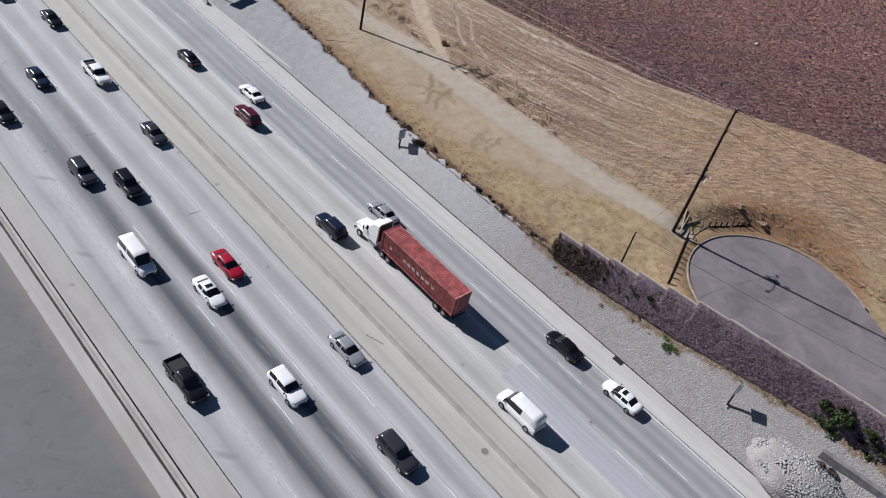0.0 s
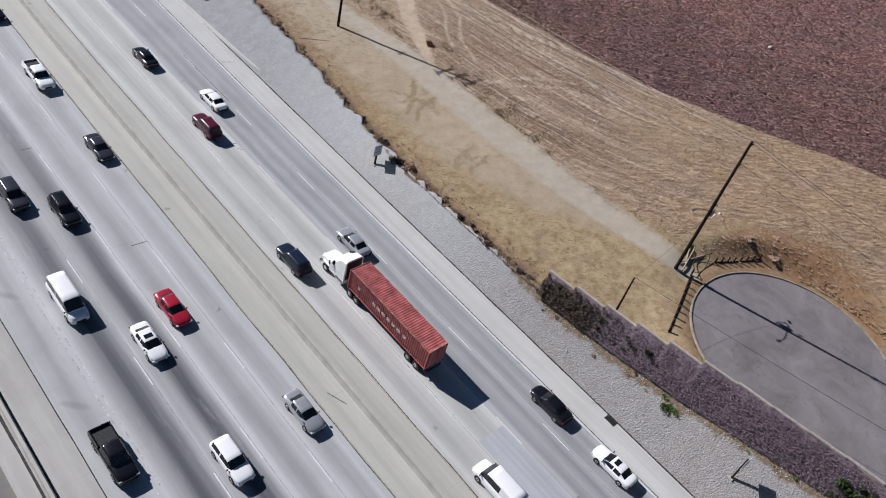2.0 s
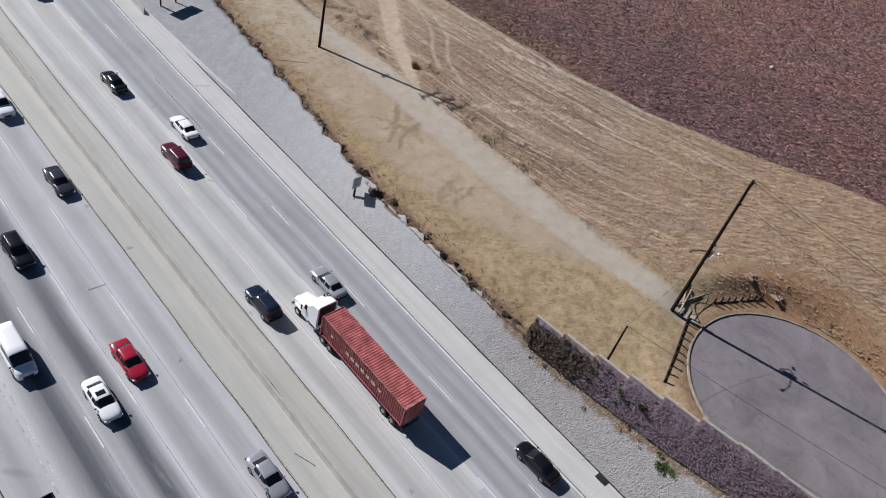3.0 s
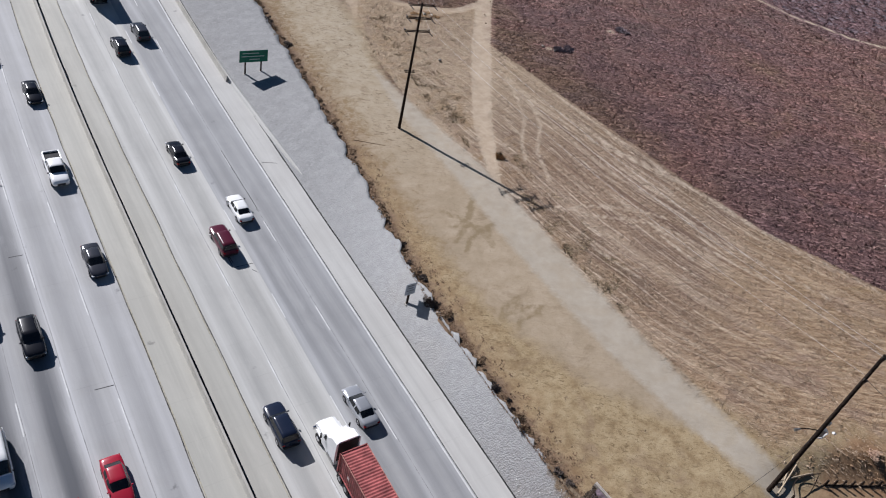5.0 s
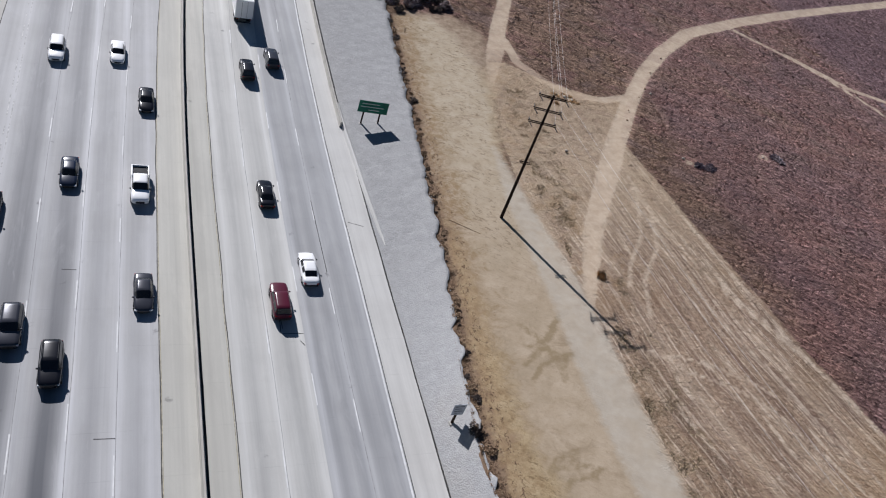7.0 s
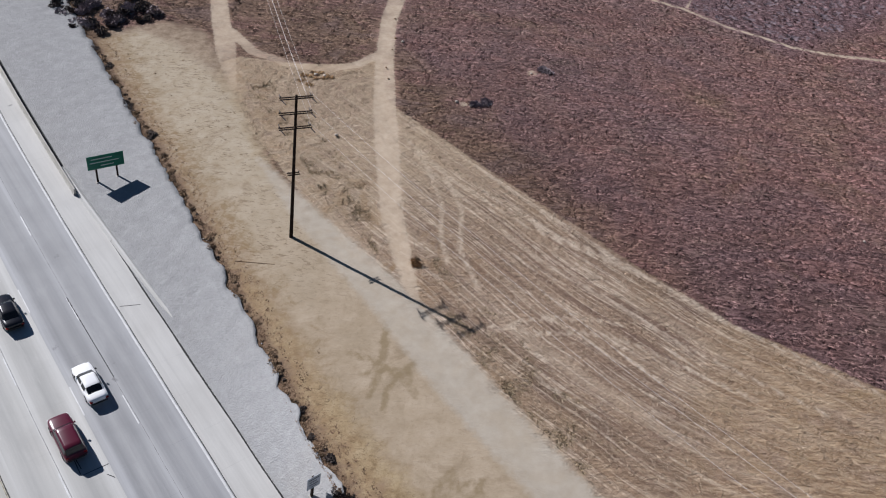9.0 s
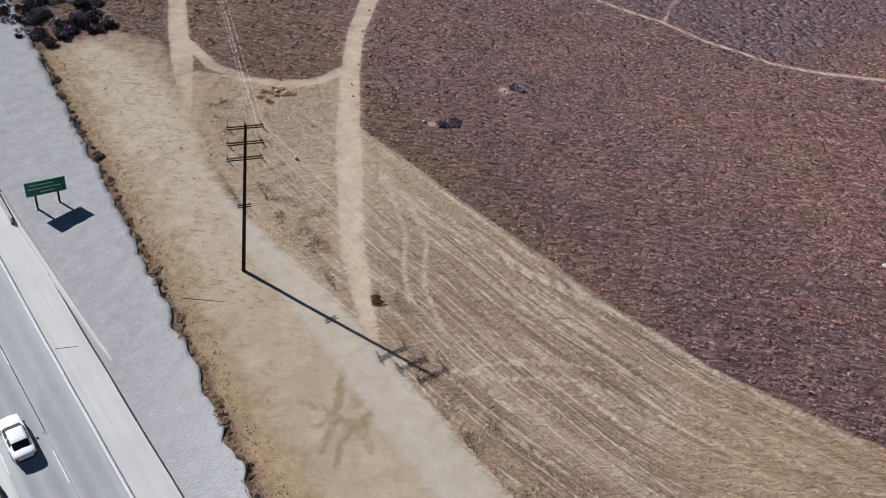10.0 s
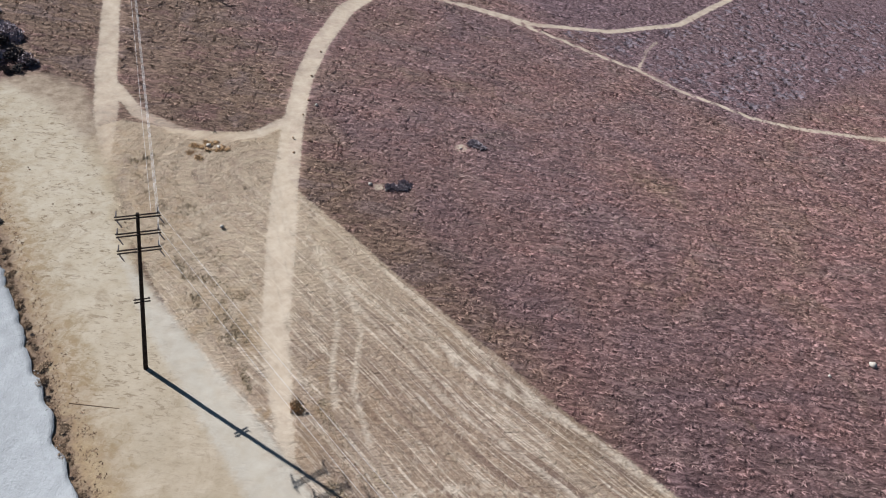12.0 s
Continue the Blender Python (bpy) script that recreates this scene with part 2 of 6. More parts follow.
def brush_tint(m):
    """Slow shifts of hue over the hillside: wine red, grey purple, olive brown."""
    t = m.ramp(m.noise(0.055, 5, 0.62, warp=0.7), (0.30, (0.92, 0.93, 1.02)), (0.45, (1.03, 1.0, 1.02)), (0.55, (1.07, 1.01, 0.99)), (0.70, (1.03, 1.08, 0.92)))
    f = m.remap(m.noise(0.25, 5, 0.65, warp=0.5), 0.35, 0.7, 0.84, 1.14)
    # thinner, paler growth away from the field
    f = m.math("MULTIPLY", f, m.remap(m.math("ADD", m.axis(0), m.math("MULTIPLY", m.axis(1), 0.5)), 98.0, 130.0, 0.93, 1.10))
    redder = m.remap(m.axis(1), 30.0, 85.0, 1.12, 1.05)
    # olive growth beside the path and the field, and in a few stray patches
    off = m.math("SUBTRACT", m.axis(0), m.math("MULTIPLY", m.axis(1), 0.17))
    off = m.math("ADD", off, m.math("MULTIPLY", m.math("SUBTRACT", m.noise(0.18, 5, 0.65, warp=0.6), 0.5), 16.0))
    olive = m.math("MAXIMUM", m.remap(off, 62.5, 70.0, 0.75, 0.0), m.remap(m.noise(0.085, 4, 0.6, warp=0.9), 0.60, 0.72, 0.0, 0.7))
    t = m.mix(olive, t, (1.02, 1.07, 0.80))
    # wine-red and grey-green patches a few metres across
    patch = m.noise(0.14, 6, 0.66, at=m.combed(0.7, 1.3), warp=0.9)
    t = m.mix(m.remap(patch, 0.53, 0.64, 0, 0.7), t, (1.12, 1.0, 1.0))
    t = m.mix(m.remap(patch, 0.46, 0.36, 0, 0.7), t, (0.97, 1.05, 1.03))
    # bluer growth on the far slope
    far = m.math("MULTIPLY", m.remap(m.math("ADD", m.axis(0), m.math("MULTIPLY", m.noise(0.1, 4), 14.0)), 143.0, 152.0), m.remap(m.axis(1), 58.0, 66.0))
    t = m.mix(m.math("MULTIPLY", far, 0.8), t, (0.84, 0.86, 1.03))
    return m.mix(1.0, t, m.along(m.math("MULTIPLY", f, redder), m.math("MULTIPLY", f, 0.985), m.math("MULTIPLY", f, 0.965)), "MULTIPLY")


def ground_material():
    m = Mat("dry_ground", 0.95, 0, 0.12)
    edge = m.math("MULTIPLY", m.math("SUBTRACT", m.noise(0.55, 5, 0.65), 0.5), 3.2)
    edge2 = m.math("MULTIPLY", m.math("SUBTRACT", m.noise(1.6, 4, 0.6), 0.5), 1.3)
    fine = m.noise(7.0, 6, 0.7)
    mid = m.noise(0.9, 6, 0.65)
    big = m.noise(0.045, 4, 0.6)

    def zone(name, soft=0.5, wob=edge):
        return m.remap(m.math("ADD", m.attr(name), wob), -soft, soft)

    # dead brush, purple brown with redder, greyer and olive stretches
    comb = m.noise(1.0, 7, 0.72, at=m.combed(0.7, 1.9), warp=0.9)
    # shade between the twigs is put into the ramp: dark hollows, pale crests
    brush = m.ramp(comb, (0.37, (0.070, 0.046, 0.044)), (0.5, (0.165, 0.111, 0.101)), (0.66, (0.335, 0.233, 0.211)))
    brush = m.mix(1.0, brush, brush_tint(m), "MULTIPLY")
    # cut straw in rows
    way = m.along(m.math("MULTIPLY", m.attr("row"), 1.0), m.math("MULTIPLY", m.attr("along"), 0.04), 0.0)
    streak = m.noise(2.3, 6, 0.72, at=way, warp=0.9)
    streak2 = m.noise(0.9, 4, 0.6, at=way, warp=0.8)
    straw = m.ramp(m.noise(2.6, 6, 0.75), (0.3, (0.18, 0.119, 0.083)), (0.52, (0.335, 0.237, 0.163)), (0.75, (0.455, 0.34, 0.24)))
    straw = m.mix(m.remap(streak2, 0.50, 0.62, 0, 0.75), straw, (0.182, 0.115, 0.086))
    band = m.noise(0.33, 3, 0.55, at=way, warp=0.4)
    straw = m.mix(m.math("MULTIPLY", m.remap(band, 0.47, 0.36, 0, 0.65), m.remap(m.axis(1), 60.0, 74.0, 1.0, 0.2)), straw, (0.165, 0.112, 0.083))
    straw = m.mix(m.remap(band, 0.53, 0.64, 0, 0.55), straw, (0.48, 0.375, 0.275))
    broken = m.math("MULTIPLY", m.remap(m.noise(1.3, 6, 0.75, warp=0.8), 0.38, 0.56, 0.25, 1.0), m.remap(m.axis(1), 68.0, 82.0, 1.0, 0.35))
    straw = m.mix(m.math("MULTIPLY", m.remap(streak, 0.52, 0.60, 0, 1.0), broken), straw, (0.65, 0.535, 0.415))
    bristle = m.noise(1.0, 6, 0.75, at=m.combed(2.0, 5.5), warp=1.2)
    straw = m.mix(m.remap(bristle, 0.46, 0.36, 0, 0.5), straw, (0.125, 0.083, 0.07))
    straw = m.mix(m.remap(bristle, 0.56, 0.68, 0, 0.35), straw, (0.50, 0.40, 0.315))
    across = m.along(m.math("MULTIPLY", m.attr("row"), 0.35), m.math("MULTIPLY", m.attr("along"), 0.5), 3.0)
    straw = m.mix(m.remap(m.noise(2.0, 6, 0.75, at=across, warp=1.6), 0.55, 0.62, 0, 0.55), straw, (0.50, 0.40, 0.30))
    straw = m.mix(m.remap(m.noise(5.5, 5, 0.75, warp=1.0), 0.52, 0.66, 0, 0.4), straw, (0.14, 0.093, 0.072))
    straw = m.mix(m.remap(big, 0.47, 0.68, 0, 0.4), straw, (0.32, 0.22, 0.11))
    # rusty weeds in the corner between the track and the path
    corner = m.math("MULTIPLY", m.remap(m.axis(1), 44.0, 54.0), m.remap(m.axis(0), 62.0, 57.0))
    straw = m.mix(m.math("MULTIPLY", corner, m.remap(m.noise(0.28, 5, 0.7, warp=0.9), 0.47, 0.60, 0, 0.7)), straw, (0.25, 0.155, 0.075))
    # uncut yellow grass by the street
    lay = m.noise(1.0, 6, 0.72, at=m.combed(0.55, 2.4), warp=0.7)
    tall = m.ramp(lay, (0.34, (0.175, 0.105, 0.064)), (0.5, (0.405, 0.275, 0.166)), (0.66, (0.65, 0.495, 0.335)))
    tall = m.mix(m.remap(m.noise(0.22, 5, 0.65, at=m.combed(0.6, 1.4), warp=0.8), 0.50, 0.62, 0, 0.6), tall, m.ramp(lay, (0.36, (0.15, 0.092, 0.07)), (0.62, (0.46, 0.325, 0.25))))
    tall = m.mix(m.remap(m.noise(0.16, 5, 0.65, warp=1.0), 0.54, 0.66, 0, 0.55), tall, (0.39, 0.272, 0.14))
    straw = m.mix(m.math("MULTIPLY", m.remap(m.math("ADD", m.axis(1), m.math("MULTIPLY", m.noise(0.12, 4), 26.0)), 44.0, 20.0), 0.85), straw, tall)
    lane = m.math("ADD", m.attr("swath"), m.math("MULTIPLY", m.math("SUBTRACT", m.noise(1.8, 4), 0.5), 0.5))
    straw = m.mix(m.math("MULTIPLY", m.remap(lane, -0.2, 0.12, 0, 0.85), m.remap(broken, 0.1, 1.0, 0.55, 1.0)), straw, (0.58, 0.475, 0.365))
    straw = m.mix(m.math("MULTIPLY", m.remap(m.axis(1), 48.0, 68.0, 0, 0.62), m.remap(m.noise(0.8, 5, 0.65), 0.35, 0.6, 0.35, 1.0)), straw, (0.45, 0.358, 0.248))
    # sparse dry grass on dirt
    grass = m.ramp(mid, (0.3, (0.235, 0.163, 0.088)), (0.5, (0.355, 0.27, 0.158)), (0.72, (0.435, 0.345, 0.215)))
    grass = m.mix(m.remap(fine, 0.45, 0.7, 0, 0.4), grass, (0.16, 0.112, 0.066))
    grass = m.mix(m.remap(m.noise(0.2, 5, 0.65, warp=0.6), 0.54, 0.68, 0, 0.65), grass, (0.235, 0.165, 0.112))
    specks = m.noise(1.0, 6, 0.78, at=m.combed(1.3, 3.0), warp=1.1)
    grass = m.mix(m.math("MULTIPLY", m.remap(specks, 0.53, 0.62, 0, 0.8), m.remap(m.noise(0.16, 4, 0.6), 0.36, 0.56, 0.2, 1.0)), grass, (0.15, 0.105, 0.058))
    grass = m.mix(m.remap(m.axis(1), 92.0, 104.0, 0, 0.7), grass, m.ramp(mid, (0.35, (0.17, 0.125, 0.098)), (0.7, (0.33, 0.262, 0.205))))
    # bare dirt
    dirt = m.ramp(m.noise(0.5, 6, 0.7), (0.3, (0.303, 0.237, 0.158)), (0.5, (0.362, 0.289, 0.204)), (0.75, (0.418, 0.341, 0.252)))
    dirt = m.mix(m.remap(m.noise(0.16, 5, 0.65, warp=0.8), 0.48, 0.66, 0, 0.6), dirt, (0.30, 0.24, 0.165))
    dirt = m.mix(m.remap(m.noise(3.5, 5, 0.7), 0.58, 0.70, 0, 0.5), dirt, (0.23, 0.165, 0.10))
    dirt = m.mix(m.remap(m.axis(1), 50.0, 80.0, 0, 0.7), dirt, m.ramp(m.noise(0.7, 6, 0.7, warp=0.5), (0.3, (0.325, 0.266, 0.182)), (0.5, (0.395, 0.336, 0.250)), (0.7, (0.435, 0.38, 0.295))))
    scrub = m.math("MULTIPLY", m.remap(m.noise(1.0, 6, 0.75, at=m.combed(0.9, 2.2), warp=1.2), 0.535, 0.61, 0, 0.9), m.remap(m.noise(0.12, 4, 0.6), 0.36, 0.56, 0.25, 1.0))
    dirt = m.mix(m.math("MULTIPLY", scrub, m.remap(m.axis(1), 52.0, 66.0, 0.25, 1.0)), dirt, (0.17, 0.122, 0.078))
    dirt = m.mix(m.remap(m.noise(0.3, 6, 0.7, warp=1.0), 0.55, 0.66, 0, 0.6), dirt, (0.25, 0.19, 0.125))
    # weedy, yellow-brown margin above the rock slope
    rim = m.math("ADD", m.math("SUBTRACT", m.axis(0), m.math("MULTIPLY", m.axis(1), 0.13)), m.math("MULTIPLY", m.math("SUBTRACT", m.noise(0.35, 5, 0.7, warp=0.8), 0.5), 14.0))
    dirt = m.mix(m.math("MULTIPLY", m.remap(rim, 33.8, 30.8, 0, 0.8), m.remap(m.noise(1.2, 6, 0.75, warp=0.8), 0.40, 0.56, 0.15, 1.0)), dirt, (0.225, 0.158, 0.085))
    rut = m.math("ADD", m.attr("rut"), m.math("MULTIPLY", m.math("SUBTRACT", m.noise(1.5, 4), 0.5), 0.9))
    dirt = m.mix(m.remap(rut, -0.25, 0.12, 0, 0.75), dirt, (0.22, 0.165, 0.095))
    pale = m.ramp(m.noise(0.8, 5, 0.6), (0.3, (0.366, 0.318, 0.254)), (0.7, (0.428, 0.378, 0.308)))
    pale = m.mix(m.remap(fine, 0.45, 0.75, 0, 0.15), pale, (0.36, 0.31, 0.25))
    path = m.ramp(m.noise(0.9, 6, 0.65), (0.3, (0.385, 0.302, 0.218)), (0.5, (0.45, 0.362, 0.27)), (0.7, (0.50, 0.41, 0.31)))
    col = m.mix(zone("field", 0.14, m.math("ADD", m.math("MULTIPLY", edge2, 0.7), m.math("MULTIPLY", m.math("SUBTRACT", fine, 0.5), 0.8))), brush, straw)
    col = m.mix(zone("grass", 1.0, m.math("MULTIPLY", edge, 0.7)), col, grass)
    bank = m.ramp(m.noise(2.2, 6, 0.7), (0.3, (0.145, 0.087, 0.052)), (0.5, (0.27, 0.172, 0.10)), (0.75, (0.385, 0.27, 0.165)))
    bank = m.mix(m.math("MULTIPLY", m.remap(m.axis(0), 56.0, 61.0), m.remap(m.noise(0.35, 5, 0.7, warp=0.9), 0.44, 0.58, 0.1, 0.7)), bank, (0.26, 0.135, 0.068))
    col = m.mix(zone("bank", 0.9), col, bank)
    col = m.mix(zone("strip", 1.0), col, dirt)
    # rusty band along the top of the rock slope, darker brown towards its edge
    brink = m.math("ADD", m.attr("brink"), m.math("MULTIPLY", m.math("SUBTRACT", m.noise(0.5, 6, 0.7, warp=0.6), 0.5), 5.0))
    beside = m.remap(m.axis(1), 4.0, 11.0)
    rust = m.math("MULTIPLY", m.remap(brink, 4.6, 1.4, 0, 0.6), m.remap(m.noise(1.4, 6, 0.75, warp=0.8), 0.38, 0.58, 0.3, 1.0))
    col = m.mix(m.math("MULTIPLY", rust, beside), col, (0.245, 0.152, 0.085))
    col = m.mix(m.math("MULTIPLY", m.remap(brink, 2.0, 0.8, 0, 0.8), beside), col, m.ramp(m.noise(4.0, 5, 0.7), (0.3, (0.10, 0.068, 0.052)), (0.7, (0.25, 0.17, 0.115))))
    worn = m.remap(m.noise(0.35, 5, 0.65, warp=0.6), 0.35, 0.6, 0.68, 1.0)
    col = m.mix(m.math("MULTIPLY", zone("track", 0.4, m.math("MULTIPLY", edge2, 0.9)), worn), col, pale)
    # the far track peters out where it meets the bare lot
    peter = m.math("MAXIMUM", m.remap(m.axis(1), 94.0, 110.0, 0.15, 1.0), m.math("MAXIMUM", m.remap(m.axis(0), 67.0, 73.0), m.remap(m.axis(1), 93.0, 90.0)))
    worn = m.math("MULTIPLY", worn, peter)
    col = m.mix(m.math("MULTIPLY", zone("path", 0.14, m.math("ADD", m.math("MULTIPLY", edge2, 0.6), m.math("MULTIPLY", m.math("SUBTRACT", fine, 0.5), 0.6))), m.remap(worn, 0.0, 1.0, 0.0, 0.97)), col, path)
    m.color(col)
    # smooth on the trodden ways, rougher in the straw, rough and combed in the brush
    smooth_way = m.math("MAXIMUM", m.math("MAXIMUM", zone("track", 1.2), zone("path", 0.8)), m.math("MULTIPLY", zone("strip", 1.2), 0.8))
    soft_ground = m.math("MAXIMUM", zone("grass", 1.2), m.math("MULTIPLY", zone("field", 0.6), 0.35))
    lift = m.math("SUBTRACT", 1.0, m.math("MAXIMUM", m.math("MULTIPLY", smooth_way, 0.93), m.math("MULTIPLY", soft_ground, 0.85)), clamp=True)
    h = m.math("ADD", m.math("MULTIPLY", comb, 2.2), m.math("ADD", m.math("MULTIPLY", m.noise(1.0, 6, 0.75, at=m.combed(2.0, 5.5), warp=1.0), 1.0), m.math("MULTIPLY", m.noise(0.8, 5, 0.65, warp=0.8), 0.8)))
    m.bump(h, lift, 0.26)
    return m.m


M["ground"] = ground_material()


def rock_material():
    """Grouted broken rock, browner and more gravelly by the wall, with a dirt margin at the top."""
    m = Mat("grey_rock_slope", 0.9, 0, 0.2)
    cell = m.grey(m.voronoi(3.4, out="Color"))
    n = m.noise(1.6, 6, 0.7)
    col = m.ramp(n, (0.28, (0.34, 0.34, 0.338)), (0.5, (0.405, 0.405, 0.403)), (0.75, (0.47, 0.47, 0.465)))
    col = m.mix(m.remap(cell, 0, 1, 0, 0.3), col, (0.30, 0.295, 0.285))
    col = m.mix(m.remap(m.noise(0.18, 4), 0.5, 0.75, 0, 0.4), col, (0.40, 0.375, 0.34))
    far = m.remap(m.axis(1), 40.0, 62.0, 0, 0.85)
    col = m.mix(far, col, m.ramp(m.noise(0.5, 6, 0.65), (0.3, (0.27, 0.27, 0.268)), (0.7, (0.345, 0.345, 0.342))))
    col = m.mix(m.math("MULTIPLY", far, m.remap(m.noise(1.1, 6, 0.75, warp=0.6), 0.50, 0.60, 0, 0.6)), col, (0.40, 0.40, 0.397))
    col = m.mix(m.math("MULTIPLY", far, m.remap(m.noise(2.6, 6, 0.78, warp=0.8), 0.55, 0.63, 0, 0.6)), col, (0.205, 0.205, 0.203))
    pebble = m.voronoi(6.5)
    col = m.mix(m.remap(pebble, 0.25, 0.75, 0, m.remap(m.axis(1), 24.0, 6.0, 0.14, 0.62)), col, (0.21, 0.20, 0.185))
    south = m.remap(m.axis(1), 22.0, 4.0)
    col = m.mix(m.math("MULTIPLY", south, 0.5), col, (0.93, 0.86, 0.83), "MULTIPLY")
    col = m.mix(m.math("MULTIPLY", south, m.remap(m.noise(0.9, 5, 0.65), 0.45, 0.7, 0, 0.4)), col, (0.29, 0.25, 0.215))
    rim = m.math("ADD", m.attr("rim"), m.math("MULTIPLY", m.math("SUBTRACT", m.noise(0.9, 5, 0.65), 0.5), 1.5))
    soil = m.ramp(m.noise(3.0, 5, 0.7), (0.3, (0.12, 0.085, 0.058)), (0.7, (0.29, 0.22, 0.15)))
    col = m.mix(m.remap(rim, -0.15, 0.15), col, soil)
    m.color(col)
    m.bump(m.math("ADD", m.math("MULTIPLY", pebble, -1.0), m.noise(2.4, 6, 0.72)), m.remap(m.axis(1), 26.0, 8.0, 0.5, 0.85), 0.08)
    return m.m


M["rock"] = rock_material()


def stones_material():
    m = Mat("loose_grey_stones", 0.9, 0, 0.2)
    col = m.ramp(m.island(), (0.0, (0.34, 0.335, 0.33)), (0.5, (0.42, 0.415, 0.41)), (1.0, (0.52, 0.515, 0.505)))
    m.color(m.mix(m.remap(m.noise(6, 4), 0.4, 0.7, 0, 0.3), col, (0.30, 0.285, 0.26)))
    return m.m


M["stones"] = stones_material()


def plant_material(name, dark, light, rough=0.9, tint=False):
    m = Mat(name, rough, 0, 0.15)
    col = m.ramp(m.island(), (0.0, dark), (1.0, light))
    col = m.mix(m.remap(m.noise(5.0, 4), 0.35, 0.7, 0, 0.4), col, tuple(c * 0.6 for c in dark))
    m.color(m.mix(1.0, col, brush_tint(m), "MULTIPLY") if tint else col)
    return m.m


M["brush"] = plant_material("dead_brush", (0.205, 0.138, 0.124), (0.44, 0.31, 0.277), tint=True)
M["weed"] = plant_material("brown_weed", (0.26, 0.185, 0.11), (0.46, 0.345, 0.225))
M["straw"] = plant_material("cut_straw", (0.26, 0.18, 0.118), (0.69, 0.54, 0.39))
M["dry_shrub"] = plant_material("dry_shrub_twigs", (0.18, 0.118, 0.074), (0.40, 0.28, 0.178))
M["dark_shrub"] = plant_material("dark_shrub_leaves", (0.055, 0.044, 0.040), (0.15, 0.118, 0.10))
M["green_shrub"] = plant_material("green_shrub_leaves", (0.03, 0.045, 0.018), (0.09, 0.125, 0.045))
M["dead_vine"] = plant_material("dead_vine", (0.235, 0.176, 0.195), (0.325, 0.247, 0.27))
M["vine_mat"] = plain("vine_mat", (0.235, 0.172, 0.20), 0.95, vary=0.3, scale=4.0, bump=0.9)
M["grey_brush"] = plant_material("grey_burnt_brush", (0.23, 0.188, 0.198), (0.44, 0.37, 0.38))
M["light_weed"] = plant_material("light_green_weed", (0.07, 0.10, 0.03), (0.20, 0.27, 0.08))


# ---- geometry helpers ----
def part(name, bm, mat, parent=None, label="", smooth=False):
    """Links a bmesh as one mesh object under a thing or a part."""
    me = bpy.data.meshes.new(name)
    bm.to_mesh(me)
    bm.free()
    me.materials.append(mat)
    if smooth:
        me.polygons.foreach_set("use_smooth", [True] * len(me.polygons))
    ob = new(name, me)
    if parent is not None:
        ob.parent = parent
    if label:
        tagged(ob, label)
    return ob


def arrays(name, verts, faces, mat, parent=None, smooth=False):
    """One mesh object from arrays of vertices and of faces with equal counts."""
    me = bpy.data.meshes.new(name)
    verts, faces = np.asarray(verts, float), np.asarray(faces, int)
    k = faces.shape[1]
    me.vertices.add(len(verts))
    me.vertices.foreach_set("co", verts.ravel())
    me.loops.add(faces.size)
    me.loops.foreach_set("vertex_index", faces.ravel())
    me.polygons.add(len(faces))
    me.polygons.foreach_set("loop_start", np.arange(len(faces)) * k)
    me.update(calc_edges=True)
    me.validate()
    me.materials.append(mat)
    if smooth:
        me.polygons.foreach_set("use_smooth", [True] * len(me.polygons))
    ob = new(name, me)
    if parent is not None:
        ob.parent = parent
    return ob


def base(name, m, label, category, group=""):
    """An Empty at the foot of a thing, which parents its parts."""
    ob = new(name)
    ob.empty_display_size = 0.2
    ob.matrix_world = m
    return tagged(ob, label, category, group)


def add_box(bm, x0, x1, y0, y1, z0, z1, bevel=0.0):
    vs = [bm.verts.new((x, y, z)) for z in (z0, z1) for y in (y0, y1) for x in (x0, x1)]
    fs = [bm.faces.new([vs[i] for i in f]) for f in ((0, 2, 3, 1), (4, 5, 7, 6), (0, 1, 5, 4), (2, 6, 7, 3), (0, 4, 6, 2), (1, 3, 7, 5))]
    if bevel:
        es = list({e for f in fs for e in f.edges})
        bmesh.ops.bevel(bm, geom=es, offset=bevel, segments=2, affect="EDGES", profile=0.6)
    return bm


def box(x0, x1, y0, y1, z0, z1, bevel=0.0):
    return add_box(bmesh.new(), x0, x1, y0, y1, z0, z1, bevel)


def add_tube(bm, p, q, r0, r1=None, n=8):
    """A tapered round bar from p to q, closed at both ends."""
    p, q = Vector(p), Vector(q)
    r1 = r0 if r1 is None else r1
    d = (q - p).normalized()
    a = d.orthogonal().normalized()
    b = d.cross(a)
    rings = []
    for c, r in ((p, r0), (q, r1)):
        rings.append([bm.verts.new(c + r * (math.cos(t) * a + math.sin(t) * b)) for t in (2 * math.pi * i / n for i in range(n))])
    for i in range(n):
        j = (i + 1) % n
        bm.faces.new((rings[0][i], rings[0][j], rings[1][j], rings[1][i]))
    bm.faces.new(rings[0][::-1])
    bm.faces.new(rings[1])
    return bm


def tube(p, q, r0, r1=None, n=8):
    return add_tube(bmesh.new(), p, q, r0, r1, n)


def loft(rings, cap=True):
    """Quads from ring to ring; all rings have the same count of points."""
    bm = bmesh.new()
    vs = [[bm.verts.new(p) for p in ring] for ring in rings]
    n = len(vs[0])
    for a, b in zip(vs, vs[1:]):
        for i in range(n):
            j = (i + 1) % n
            bm.faces.new((a[i], a[j], b[j], b[i]))
    if cap:
        bm.faces.new(vs[0][::-1])
        bm.faces.new(vs[-1])
    bmesh.ops.recalc_face_normals(bm, faces=bm.faces)
    return bm


